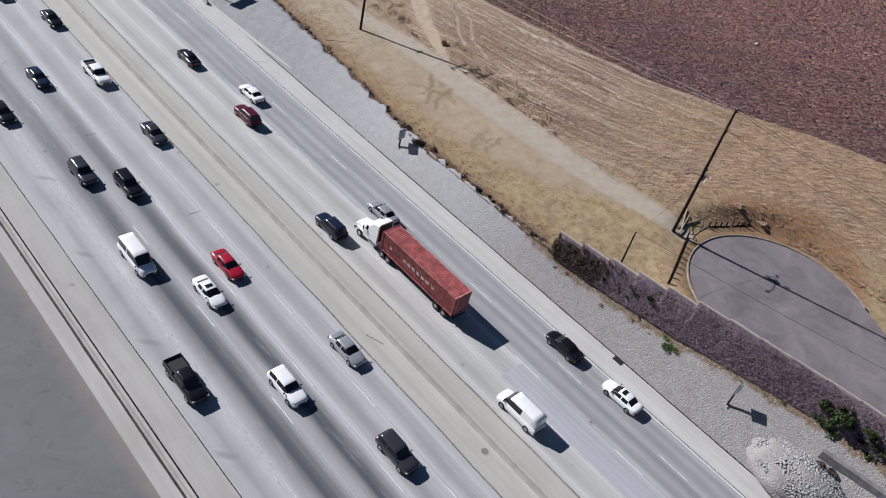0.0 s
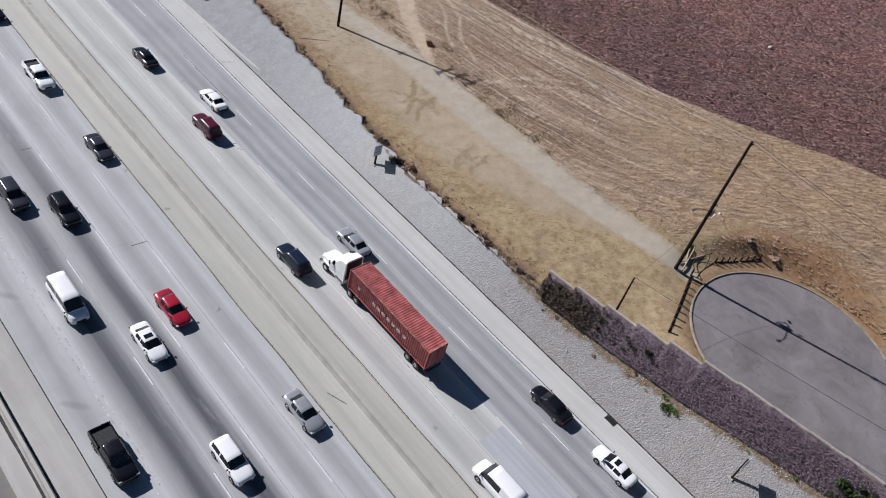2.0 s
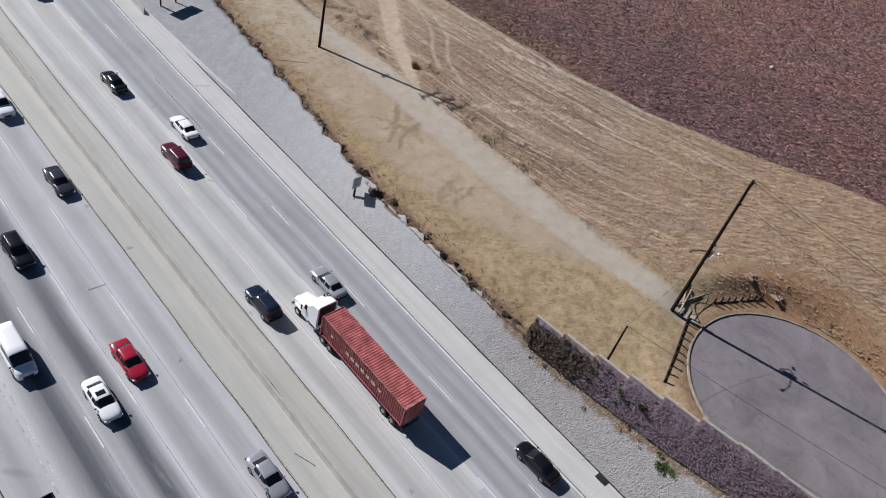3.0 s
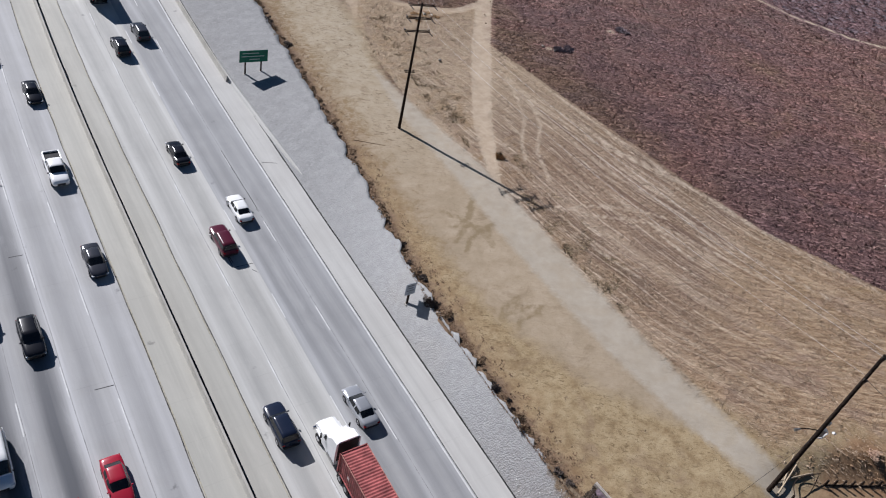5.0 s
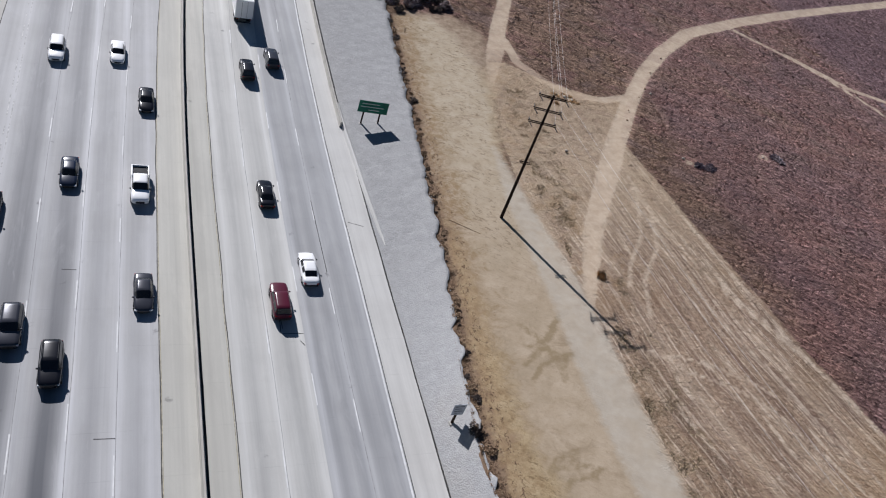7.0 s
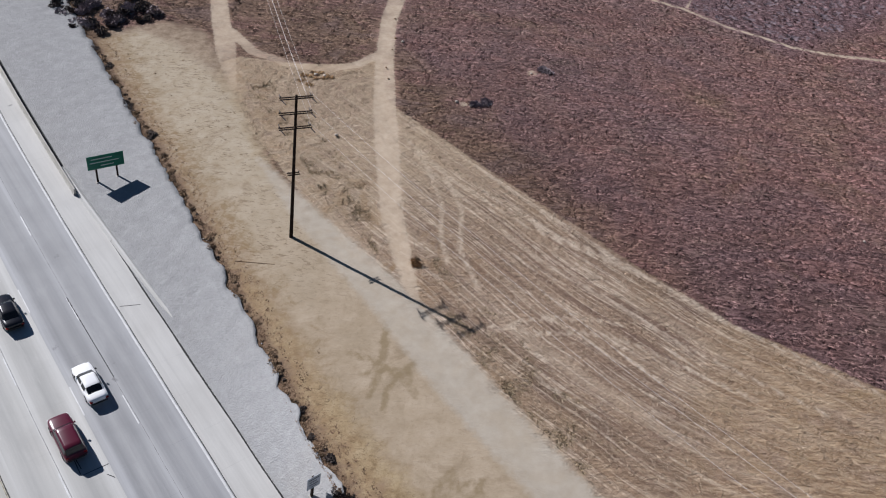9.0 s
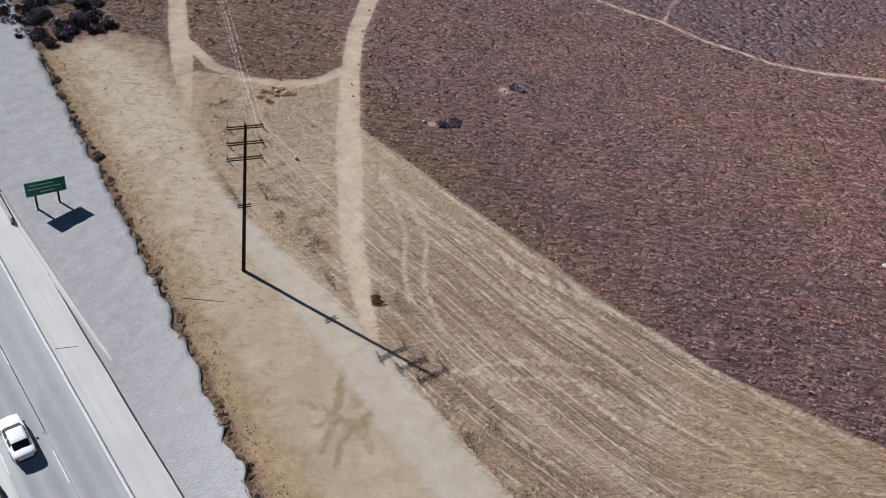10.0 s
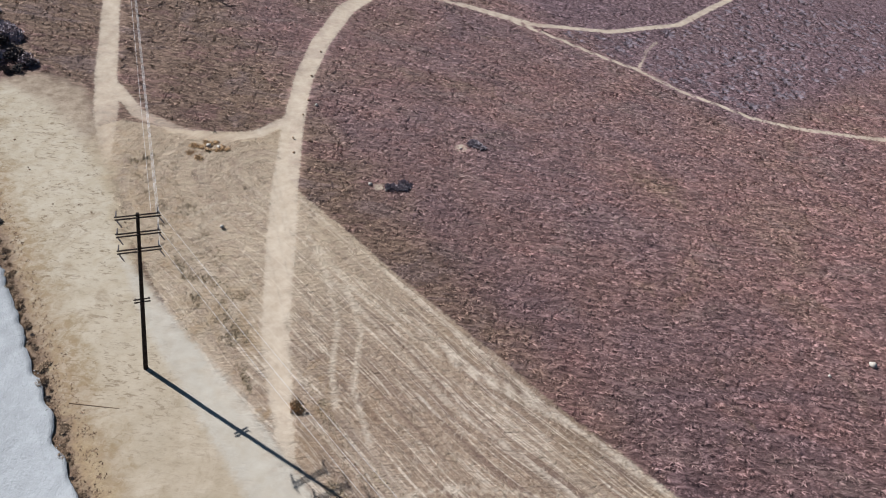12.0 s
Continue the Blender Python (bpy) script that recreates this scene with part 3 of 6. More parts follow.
def ribbon(name, xs, ys, z, mat, parent=None, wid=None):
    """A flat strip along the road between two lines x(y), with a little thickness."""
    rings = []
    for y in ys:
        a, b = xs[0] + bend(y), xs[1] + bend(y)
        rings.append([(a, y, z - 0.2), (b, y, z - 0.2), (b, y, z), (a, y, z)])
    return part(name, loft(rings), mat, parent)


# ---- plan ----
def bend(y):
    """The road swings gently to its right further on."""
    return 0.00042 * max(0.0, y - 66.0) ** 2 if y < 240 else 12.7 + 0.146 * (y - 240)


def bend_np(y):
    return np.where(y < 240, 0.00042 * np.maximum(0, y - 66.0) ** 2, 12.7 + 0.146 * (y - 240))


TOP_Y = [-400, -60, -32, -25, -18, -9, 0, 9.7, 13, 20.8, 33, 40.7, 51.8, 59.5, 79.7, 93.3, 117, 142, 240, 900]
TOP_X = [42, 41, 37.7, 36.8, 35.5, 34.0, 32.9, 32.0, 31.8, 31.8, 32.2, 32.9, 34.6, 35.8, 38.4, 40.0, 42.7, 45.5, 60, 156]
SLAB = 29.65


def hill(x, y):
    """Height of the open ground beside the road."""
    u = np.clip((x - 55.3) / 27.65, -1, 3.2)
    v = np.clip((y - 46.1) / 46.1, -1.6, 1.9)
    z = 5.397 + 2.833 * u - 2.721 * v - 0.389 * u * v - 0.605 * u * u - 0.628 * v * v + 0.095 * u * u * v + 0.125 * u * v * v + 0.492 * v**3
    z = z + np.maximum(0, -y) * 0.06 * np.clip((46 - x) / 11, 0, 1)
    # the street's turning circle is cut level into the slope
    street = np.hypot((x - 49.8) / 11.5, (np.maximum(y, -13.0) + 13.0) / 12.5)
    # with a steep bank on its far side
    turn = np.degrees(np.arctan2(y + 13.0, x - 49.8))
    steep = np.clip((turn - 25) / 10, 0, 1) * np.clip((70 - turn) / 12, 0, 1)
    near = np.clip((1.38 - 0.03 * steep - street) / (0.33 - 0.08 * steep), 0, 1)
    near = near * near * (3 - 2 * near)
    z = z + near * (5.6 - z)
    # long gentle rise far off
    z = z + 0.02 * np.maximum(0, np.hypot(x - 60, y - 60) - 180)
    return np.maximum(z, -0.4)


def ground_z(x, y):
    """The ground sheet: under the road it runs lower, and rises to the open ground past the rock slope."""
    x, y = np.asarray(x, float), np.asarray(y, float)
    top, foot = np.interp(y, TOP_Y, TOP_X), SLAB + bend_np(y)
    f = np.clip((x - foot) / np.maximum(top - foot, 0.5), 0, 1)
    ramp = -0.35 + f * (hill(top, y) + 0.35) - 0.3 * (f > 0) * (f < 1)
    z = np.where(x >= top, hill(x, y), ramp)
    return np.where(x < foot, -0.35, z)


def surface_z(x, y):
    """The ground with its small bumps, for what grows on it."""
    x, y = np.asarray(x, float), np.asarray(y, float)
    rough = np.array([0.05 * noise.noise((a * 0.9, b * 0.9, 0.3)) + 0.16 * noise.noise((a * 0.13, b * 0.13, 1.7)) for a, b in zip(x.ravel(), y.ravel())]).reshape(x.shape)
    return ground_z(x, y) + rough * np.where(inside(x, y, BARE) > 0, 0.35, 1) * (x > np.interp(y, TOP_Y, TOP_X) + 0.3)


def gz(x, y):
    return float(ground_z(x, y))


def line_distance(x, y, pts):
    """Distance to a polyline."""
    best = np.full(np.shape(x), 1e9)
    for (ax, ay), (bx, by) in zip(pts, pts[1:]):
        dx, dy = bx - ax, by - ay
        t = np.clip(((x - ax) * dx + (y - ay) * dy) / (dx * dx + dy * dy), 0, 1)
        best = np.minimum(best, np.hypot(x - ax - t * dx, y - ay - t * dy))
    return best


def inside(x, y, poly):
    """Signed distance to a polygon, positive inside."""
    d = line_distance(x, y, poly + poly[:1])
    ins = np.zeros(np.shape(x), bool)
    for (ax, ay), (bx, by) in zip(poly, poly[1:] + poly[:1]):
        cross = (ay > y) != (by > y)
        with np.errstate(divide="ignore", invalid="ignore"):
            ins ^= cross & (x < (bx - ax) * (y - ay) / (by - ay if by != ay else 1e-9) + ax)
    return np.where(ins, d, -d)


TRACK = [(48.9, 1.0), (47.7, 11), (47.0, 20), (47.1, 30), (47.6, 40), (48.3, 50), (48.5, 60), (48.6, 68), (49.4, 80)]
FAR_TRACK = [(53.4, 92.5), (54.8, 97), (57.9, 104.6), (62.6, 116.2), (66.6, 125.0), (71.4, 135.7), (84, 160), (120, 230)]
STRIP = [(31, -60), (31, 9.7), (31, 33), (33.5, 52), (37.5, 80), (42, 117), (46, 121), (55, 119.5), (58.5, 113.5), (57.0, 105.0), (53.6, 92), (49.8, 77), (48.6, 69), (49.0, 62), (48.6, 44), (48.9, 35), (48.8, 23), (49.4, 14), (51.5, 5), (60, 3), (66, -6), (66, -60)]
BARE = [(38.5, 119), (36, 95), (37.5, 75), (38, 60), (37.5, 45), (37.5, 30), (41, 18), (46, 10), (48.5, 14), (48.5, 35), (48.5, 62), (49.2, 77), (53, 91), (54.0, 96), (54.3, 101), (54.0, 107), (53.2, 113), (50.4, 119), (46, 119.5)]
FIELD_EDGE = [(69.5, 86), (70.5, 78.5), (71.1, 72.4), (71.3, 62.1), (72.2, 49.6), (72.9, 38.3), (74.4, 27), (79.6, 12.5), (84.9, 1.4), (89, -10), (104, -45), (160, -170)]
FIELD = FIELD_EDGE[1:] + [(60, -170), (60, -40), (50, -4), (49.2, 14), (48.6, 60), (52, 88), (55, 104), (60, 104), (62.5, 101), (66, 97.6), (72, 94.0), (77.5, 93.0), (73.2, 86.5), (70.8, 82.5)]
PATH_WAY = [(50.4, 48.6), (51.6, 51.6), (53.4, 55.4), (56.5, 61.3), (62.2, 70.1), (69.4, 81.1), (77.4, 92.4), (85.5, 102.7), (94.2, 111.5), (104.6, 120), (120.7, 127.4), (148.6, 138.7), (194.6, 155.9), (260, 180)]
ARC_WAY = [(62.2, 112), (62.0, 104.5), (64.8, 98.0), (68.6, 94.3), (72.8, 93.0), (77.0, 94.0)]
TRAIL = [(117, 126), (124.4, 118.2), (131.9, 107.6), (137.8, 91.7), (140.9, 83.9), (141.7, 75.9), (145.9, 63.9), (151.3, 57.6), (162.6, 49.0), (190, 36)]
TRAIL_B = [(127, 115.5), (135.9, 104.1), (149.4, 97.4), (168.3, 95.0), (196, 100.6), (225, 118)]
SWATHS = [
    [(67.3, 72.9), (65.8, 67.4), (62.3, 59.4), (58.3, 54.6), (56.4, 51.0)],
    [(67.1, 70.3), (66.2, 64.0), (63.5, 57.3), (58.8, 51.8), (56.5, 46)],
    [(66.9, 71.8), (66.4, 60.7), (67.7, 50.3), (70.4, 41.9), (72.5, 36.3), (75.1, 24.7)],
    [(53.3, 40.6), (56.9, 40.2), (60.3, 38.2), (63.2, 35.6), (64.7, 33.7)],
    [(65.6, 69.3), (65.0, 57.0), (64.8, 45.8), (66.1, 37.7), (67.6, 28.6), (72, 15)],
    [(54.1, 41.6), (56.5, 38.2), (60.8, 35.4), (63.8, 31.3), (68, 20)],
    [(57.9, 81.9), (61.5, 82.7), (64.4, 80.9), (65.6, 78.3)],
    [(57.4, 79.6), (61.0, 80.6), (64.0, 78.9)],
    [(68.0, 60.8), (69.0, 48.8), (71.3, 41.2), (73.6, 31.5)],
    [(69.8, 79), (70.3, 68), (70.9, 56), (71.6, 44), (73.4, 29), (78.6, 13)],
]
RUTS = [
    [(37.3, 28.2), (38.0, 29.4), (40.0, 29.8), (42.5, 28.8), (43.2, 28.5)],
    [(38.5, 27.5), (39.8, 28.4), (42.0, 28.1)],
    [(39.8, 41.4), (42.3, 43.4), (44.8, 45.7)],
    [(40.6, 44.0), (43.1, 43.0), (44.4, 41.0)],
    [(48.2, 49.1), (45.2, 46.7), (42.2, 43.3)],
    [(41.2, 46.6), (42.6, 44.6), (43.4, 41.6), (43.2, 39.0)],
    [(40.0, 39.6), (41.6, 41.2), (43.8, 42.2), (45.6, 42.0)],
    [(36.9, 27.0), (37.4, 28.9), (39.0, 30.6), (41.2, 31.0)],
]
FORK = [(141, 84), (150, 89), (156, 91)]


def row_drift(x, y):
    """How far the straw rows wander from straight lines."""
    return 0.7 * noise.noise((x * 0.06, y * 0.06, 8.0)) + 0.25 * noise.noise((x * 0.22, y * 0.22, 3.0))


def build_ground():
    xs = np.concatenate([-np.geomspace(2600, 60, 16), np.arange(-50, 26, 8.0), np.arange(28, 112, 0.6), np.arange(112, 215, 1.2), np.geomspace(217, 2600, 22)])
    ys = np.concatenate([-np.geomspace(2600, 60, 16), np.arange(-56, -36, 2.0), np.arange(-36, 130, 0.6), np.arange(130, 190, 1.2), np.geomspace(192, 2600, 22)])
    X, Y = np.meshgrid(xs, ys)
    Z = ground_z(X, Y)
    near = np.hypot(X - 70, Y - 60) < 190
    Z[near] = surface_z(X[near], Y[near])
    d_field, d_strip = inside(X, Y, FIELD), inside(X, Y, STRIP)
    d_bare = inside(X, Y, BARE)
    wide = np.interp(Y, [0, 10, 20, 40, 50, 60, 70, 80, 84], [1.3, 1.9, 2.2, 2.5, 2.2, 1.9, 1.2, 0.2, -1.0])
    far_wide = np.interp(Y, [92, 97, 103, 107, 120, 140], [-0.4, 0.5, 1.1, 1.5, 1.4, 1.2])
    d_track = wide - line_distance(X, Y, TRACK)
    d_path = np.maximum.reduce([np.interp(Y, [48, 52, 60, 75, 100, 118], [0.3, 0.9, 1.3, 1.6, 1.3, 1.5]) - line_distance(X, Y, PATH_WAY), far_wide - line_distance(X, Y, FAR_TRACK), 0.85 - line_distance(X, Y, ARC_WAY), 0.6 - line_distance(X, Y, TRAIL), 0.75 - line_distance(X, Y, TRAIL_B), 0.25 - line_distance(X, Y, FORK), 0.7 - np.hypot(X - 79.2, Y - 75.6), 0.9 - np.hypot(X - 94.0, Y - 77.6)])
    bulb = np.hypot((X - 49.8) / 11.9, (np.maximum(Y, -13.0) + 13.0) / 11.9)
    Z = np.where((bulb < 1.12) & (X > 38) & (Y < 3), 5.6, Z)
    Z = np.where((bulb < 0.99) & (X > 38.5) & (Y < 2), 5.3, Z)
    Z = Z - 0.05 * np.clip(d_path + 0.3, 0, 1) - 0.08 * np.clip(d_track, 0, 1)
    row = line_distance(X, Y, FIELD_EDGE)
    mid = (X > 45) & (X < 115) & (Y > -45) & (Y < 110)
    row[mid] += np.array([row_drift(a, b) for a, b in zip(X[mid], Y[mid])])
    edge = np.hypot(X - 49.8, Y + 13.0)
    d_bank = np.minimum(edge - 11.9, np.interp(np.degrees(np.arctan2(Y + 13.0, X - 49.8)), [-60, -30, 20, 60, 80], [1, 13.5, 18, 17.5, 13]) - edge)
    along = Y - 0.35 * X
    swath = 0.2 - np.minimum.reduce([line_distance(X, Y, w) for w in SWATHS])
    rut = 0.22 - np.minimum.reduce([line_distance(X, Y, w) for w in RUTS])
    ny, nx = X.shape
    i = np.arange(nx * ny).reshape(ny, nx)
    faces = np.stack([i[:-1, :-1], i[:-1, 1:], i[1:, 1:], i[1:, :-1]], -1).reshape(-1, 4)
    ob = arrays("ground", np.stack([X, Y, Z], -1).reshape(-1, 3), faces, M["ground"], smooth=True)
    for name, d in (("field", d_field), ("grass", d_strip), ("strip", d_bare), ("track", d_track), ("path", d_path), ("bank", d_bank), ("row", row), ("along", along), ("swath", swath), ("rut", rut), ("brink", X - np.interp(Y, TOP_Y, TOP_X))):
        a = ob.data.attributes.new(name, "FLOAT", "POINT")
        a.data.foreach_set("value", np.clip(d, -60, 90).astype(np.float32).ravel())
    tagged(ob, "dry open ground of dirt, cut straw and dead brush", "ground", kind="structure")


build_ground()

ROAD_Y = list(range(-420, -60, 40)) + list(range(-60, 180, 6)) + list(range(180, 700, 20))
roads = {
    "road_frontage": (-75, -19.4, "old_asphalt", "plain grey asphalt road beside the freeway", -0.05),
    "road_verge": (-19.4, -17.7, "conc_shoulder_left", "dusty strip at the foot of the barrier", 0.0),
    "road_shoulder": (-17.0, -14.0, "conc_shoulder_left", "stained concrete shoulder", 0.0),
    "road_oncoming": (-14.0, 5.32, "conc_left", "grey concrete lanes with dark tyre streaks", 0.0),
    "road_median": (5.32, 11.65, "conc_median", "yellowish concrete median shoulders", 0.0),
    "road_outbound": (11.65, 19.1, "conc_right", "pale worn concrete lanes", 0.0),
    "road_outer_lanes": (19.1, 26.35, "conc_outer", "darker grey worn outer lanes", 0.0),
    "road_slab": (26.35, SLAB, "conc_slab", "pale concrete shoulder slab", 0.0),
}
road = {}
for name, (x0, x1, mat, label, z) in roads.items():
    road[name] = tagged(ribbon(name, (x0, x1), ROAD_Y, z, M[mat]), label, "road", kind="structure")
tagged(ribbon("road_gutter", (-17.7, -17.0), ROAD_Y, 0.0, M["conc_shoulder_left"]), "concrete footing below the side barrier", "road", kind="structure")


def barrier(name, x, height, y0, y1, label, wide=0.30, foot=0.30, mat="barrier"):
    """A long concrete safety barrier with sloped foot."""
    ys = [y for y in ROAD_Y if y0 < y < y1]
    rings = []
    for y in [y0] + ys + [y1]:
        b = x + bend(y)
        rings.append([(b - foot, y, 0), (b - foot, y, 0.08), (b - wide * 0.62, y, 0.33), (b - wide * 0.42, y, height - 0.03), (b - wide * 0.34, y, height), (b + wide * 0.34, y, height), (b + wide * 0.42, y, height - 0.03), (b + wide * 0.62, y, 0.33), (b + foot, y, 0.08), (b + foot, y, 0)])
    return tagged(part(name, loft(rings), M[mat]), label, "barrier", kind="structure")


barrier("wall_median", 8.62, 0.85, -420, 660, "pale concrete median barrier", 0.24, 0.22, "pale_barrier")
barrier("wall_side", -17.35, 0.85, -420, 660, "weathered concrete side barrier", 0.34, 0.32)
barrier("wall_outer", 29.0, 0.9, 85.5, 660, "concrete barrier along the outer shoulder", 0.2, 0.2)

# lane paint, joints and dark lines beside the barriers
M["worn_paint"] = plain("worn_road_paint", (0.52, 0.515, 0.50), 0.8, vary=0.25, scale=2.5)
stripe = bmesh.new()
add_box(stripe, -0.055, 0.055, -1.83, 1.83, 0.0, 0.006)
stripe_mesh = bpy.data.meshes.new("lane_dash")
stripe.to_mesh(stripe_mesh)
stripe.free()
stripe_mesh.materials.append(M["white_paint"])
for owner, x, y0 in (("road_oncoming", -6.05, 37.9), ("road_oncoming", -1.95, 40.5), ("road_oncoming", 1.75, 35.2), ("road_outbound", 15.4, 34.4), ("road_outer_lanes", 19.16, 42.6), ("road_outer_lanes", 22.7, 39.4)):
    for k in range(-8, 12):
        y = y0 + 14.4 * k
        dash = new("lane_dash", stripe_mesh)
        dash.parent = road[owner]
        dash.matrix_world = pose(x + bend(y), y, 0.002, 0, 0, -math.degrees(math.atan(0.00084 * max(0, y - 66))))


def solid(name, x, w, mat, owner, z=0.005, wander=0.03, start=-500):
    """A line along the road whose edges wander a little."""
    ys = [y for y in ROAD_Y if y < -60] + [-60 + 1.5 * k for k in range(160)] + [y for y in ROAD_Y if y > 180]
    ys = [y for y in ys if y >= start]
    rings = []
    for k, y in enumerate(ys):
        c = x + bend(y) + wander * 1.6 * noise.noise((x, y * 0.18, 1.0))
        h = w / 2 * (1 + 0.3 * noise.noise((x, y * 0.7, 6.0)))
        rings.append([(c - h, y, z - 0.1), (c + h, y, z - 0.1), (c + h, y, z), (c - h, y, z)])
    return part(name, loft(rings), M[mat], road[owner])


solid("edge_line", 26.18, 0.17, "white_paint", "road_outer_lanes")
solid("edge_joint", 26.40, 0.07, "tar_and_shade", "road_slab", 0.004)
solid("yellow_line", 5.48, 0.07, "yellow_paint", "road_median")
solid("yellow_joint", 5.36, 0.10, "old_sealant", "road_median", 0.004, 0.06)
solid("yellow_line", 11.52, 0.07, "yellow_paint", "road_median")
solid("yellow_joint", 11.66, 0.10, "old_sealant", "road_outbound", 0.004, 0.06)
solid("shoulder_line", -13.99, 0.10, "tar_and_shade", "road_shoulder")
# dark line painted for the shaded side of the side barrier
solid("barrier_dark_line", -17.02, 0.2, "tar_and_shade", "road_shoulder", 0.004)
# second dark line, on the verge side of the barrier
solid("barrier_dark_line", -17.78, 0.26, "tar_and_shade", "road_verge", 0.004)
for owner, x in (("road_oncoming", -6.05), ("road_oncoming", -1.95), ("road_oncoming", 1.75), ("road_outbound", 15.4), ("road_outer_lanes", 22.7)):
    solid("lane_joint", x + 0.12, 0.045, "faint_joint", owner, 0.0015, 0.04)
# dark strip painted as part of the median barrier's shadow
solid("median_shade_strip", 8.98, 0.2, "tar_and_shade", "road_median", 0.004, 0.11)
# dark line on the slope side of the outer barrier
solid("barrier_dark_line", 29.44, 0.3, "tar_and_shade", "road_slab", 0.006, 0.05, 85.5)
solid("slab_joint", SLAB - 0.08, 0.16, "tar_and_shade", "road_slab", 0.004)
carpool = bmesh.new()
random.seed(5)
for x in (-10.6, -10.15):
    y = -60.0
    while y < 170:
        ln = random.uniform(1.2, 5.0)
        add_box(carpool, x - 0.05, x + 0.05, y, y + ln, 0.001, 0.007)
        y += ln + random.uniform(0.3, 1.6)
part("worn_double_line", carpool, M["worn_paint"], road["road_oncoming"])

# newer panel set into the outer lanes, cracks, drain, manhole
tagged(part("road_patch", box(15.7, 19.0, -22, 0.2, 0.0, 0.006), M["conc_patch"]), "newer bluish concrete panel in the lane", "road", kind="structure")
cracks = bmesh.new()
for x0, y0, x1, y1 in ((26.7, 66.3, 28.5, 65.6), (22.75, 70, 22.85, 58), (6.8, 12.5, 7.6, 10.4), (18.6, 48.5, 19.0, 47.9), (0.15, 38.7, 1.8, 38.62), (17.0, 49.45, 19.05, 49.42), (16.98, 54.4, 16.82, 49.6), (16.9, 53.4, 17.05, 50.1), (-3.4, 58.2, -2.1, 58.15)):
    d = Vector((y1 - y0, x0 - x1)).normalized() * 0.035
    vs = [cracks.verts.new(p) for p in ((x0 + d.x, y0 + d.y, 0.008), (x0 - d.x, y0 - d.y, 0.008), (x1 - d.x, y1 - d.y, 0.008), (x1 + d.x, y1 + d.y, 0.008))]
    cracks.faces.new(vs)
bmesh.ops.recalc_face_normals(cracks, faces=cracks.faces)
part("sealed_cracks", cracks, M["tar_and_shade"], road["road_outbound"])
M["manhole_iron"] = plain("worn_iron", (0.24, 0.225, 0.20), 0.7, vary=0.2, scale=8)
manhole = base("manhole", pose(7.5, -5.6, 0), "round iron manhole cover in the median shoulder", "manhole")
part("cover", tube((0, 0, 0), (0, 0, 0.015), 0.38, 0.38, 20), M["manhole_iron"], manhole)
part("rim", tube((0, 0, 0), (0, 0, 0.010), 0.46, 0.46, 20), M["barrier"], manhole)
drain = base("storm_drain", pose(29.2, -5.8, 0), "dark storm drain grate in the shoulder slab", "drain")
# flat black slab gives the shaded opening by colour; there is no hole
part("pit", box(-0.35, 0.35, -0.65, 0.65, 0.0, 0.012), M["tar_and_shade"], drain)
for k in range(6):
    part("grate_bar", box(-0.33, 0.33, -0.6 + 0.22 * k, -0.53 + 0.22 * k, 0.012, 0.04), M["dark_steel"], drain)


dike = []
for y, off in ((91, -0.9), (85, -0.75), (78, -0.45), (71, -0.2), (64, 0.1), (60, 0.45), (57, 0.9), (54.5, 1.5)):
    b = SLAB + 0.5 + bend(y) + off
    h = 0.34 if y > 58 else 0.16
    dike.append([(b - 0.28, y, 0.0), (b - 0.10, y, h), (b + 0.12, y, h + 0.02), (b + 0.5, y, 0.05)])
tagged(part("kerb_dike", loft(dike), M["conc_slab"]), "low concrete dike along the shoulder's edge", "kerb", kind="structure")


# ---- rock slope ----
def build_rock_slope():
    ys = np.concatenate([np.arange(-420, -60, 20), np.arange(-60, 150, 0.5), np.arange(150, 700, 12)])
    n = 16
    V = []
    for y in ys:
        top = float(np.interp(y, TOP_Y, TOP_X)) + 0.35 + 0.55 * noise.noise((0, y * 0.35, 4.0)) + 0.3 * noise.noise((0, y * 0.9, 9.0)) + 0.15 * noise.noise((0, y * 2.1, 5.0))
        foot = SLAB + bend(y)
        lip = 0.06 + 0.12 * min(1.0, max(0.0, (y - 10) / 6))
        even = float(np.interp(y, TOP_Y, TOP_X)) + 0.35
        zt = float(hill(even, y)) + lip
        for k in range(n - 1):
            f = k / (n - 2)
            x = foot + f * (top - foot)
            lump = 0.06 * noise.noise((x * 0.8, y * 0.8, 3.0)) + 0.05 * noise.noise((x * 2.6, y * 2.6, 7.0))
            V.append((x, y, 0.03 + zt * min(1.1, (x - foot) / (even - foot)) ** 0.9 + lump * min(1, 6 * f)))
        V.append((top + 0.05, y, float(hill(top, y)) - 0.35))
    i = np.arange(len(ys) * n).reshape(len(ys), n)
    faces = np.stack([i[:-1, :-1], i[:-1, 1:], i[1:, 1:], i[1:, :-1]], -1).reshape(-1, 4)
    ob = arrays("rock_slope", V, faces, M["rock"], smooth=True)
    rim = ob.data.attributes.new("rim", "FLOAT", "POINT")
    V = np.array(V).reshape(len(ys), n, 3)
    wide = np.interp(ys, [-60, -36, 6, 11, 16], [1.2, 1.3, 1.1, 0.6, -0.3])
    rim.data.foreach_set("value", (wide[:, None] - (V[:, -1:, 0] - V[:, :, 0])).astype(np.float32).ravel())
    return tagged(ob, "pale grey slope of grouted broken rock", "rock slope", kind="structure")


build_rock_slope()


def ico(sub=1):
    bm = bmesh.new()
    bmesh.ops.create_icosphere(bm, subdivisions=sub, radius=1.0)
    v = np.array([p.co[:] for p in bm.verts])
    f = np.array([[q.index for q in p.verts] for p in bm.faces])
    bm.free()
    return v, f


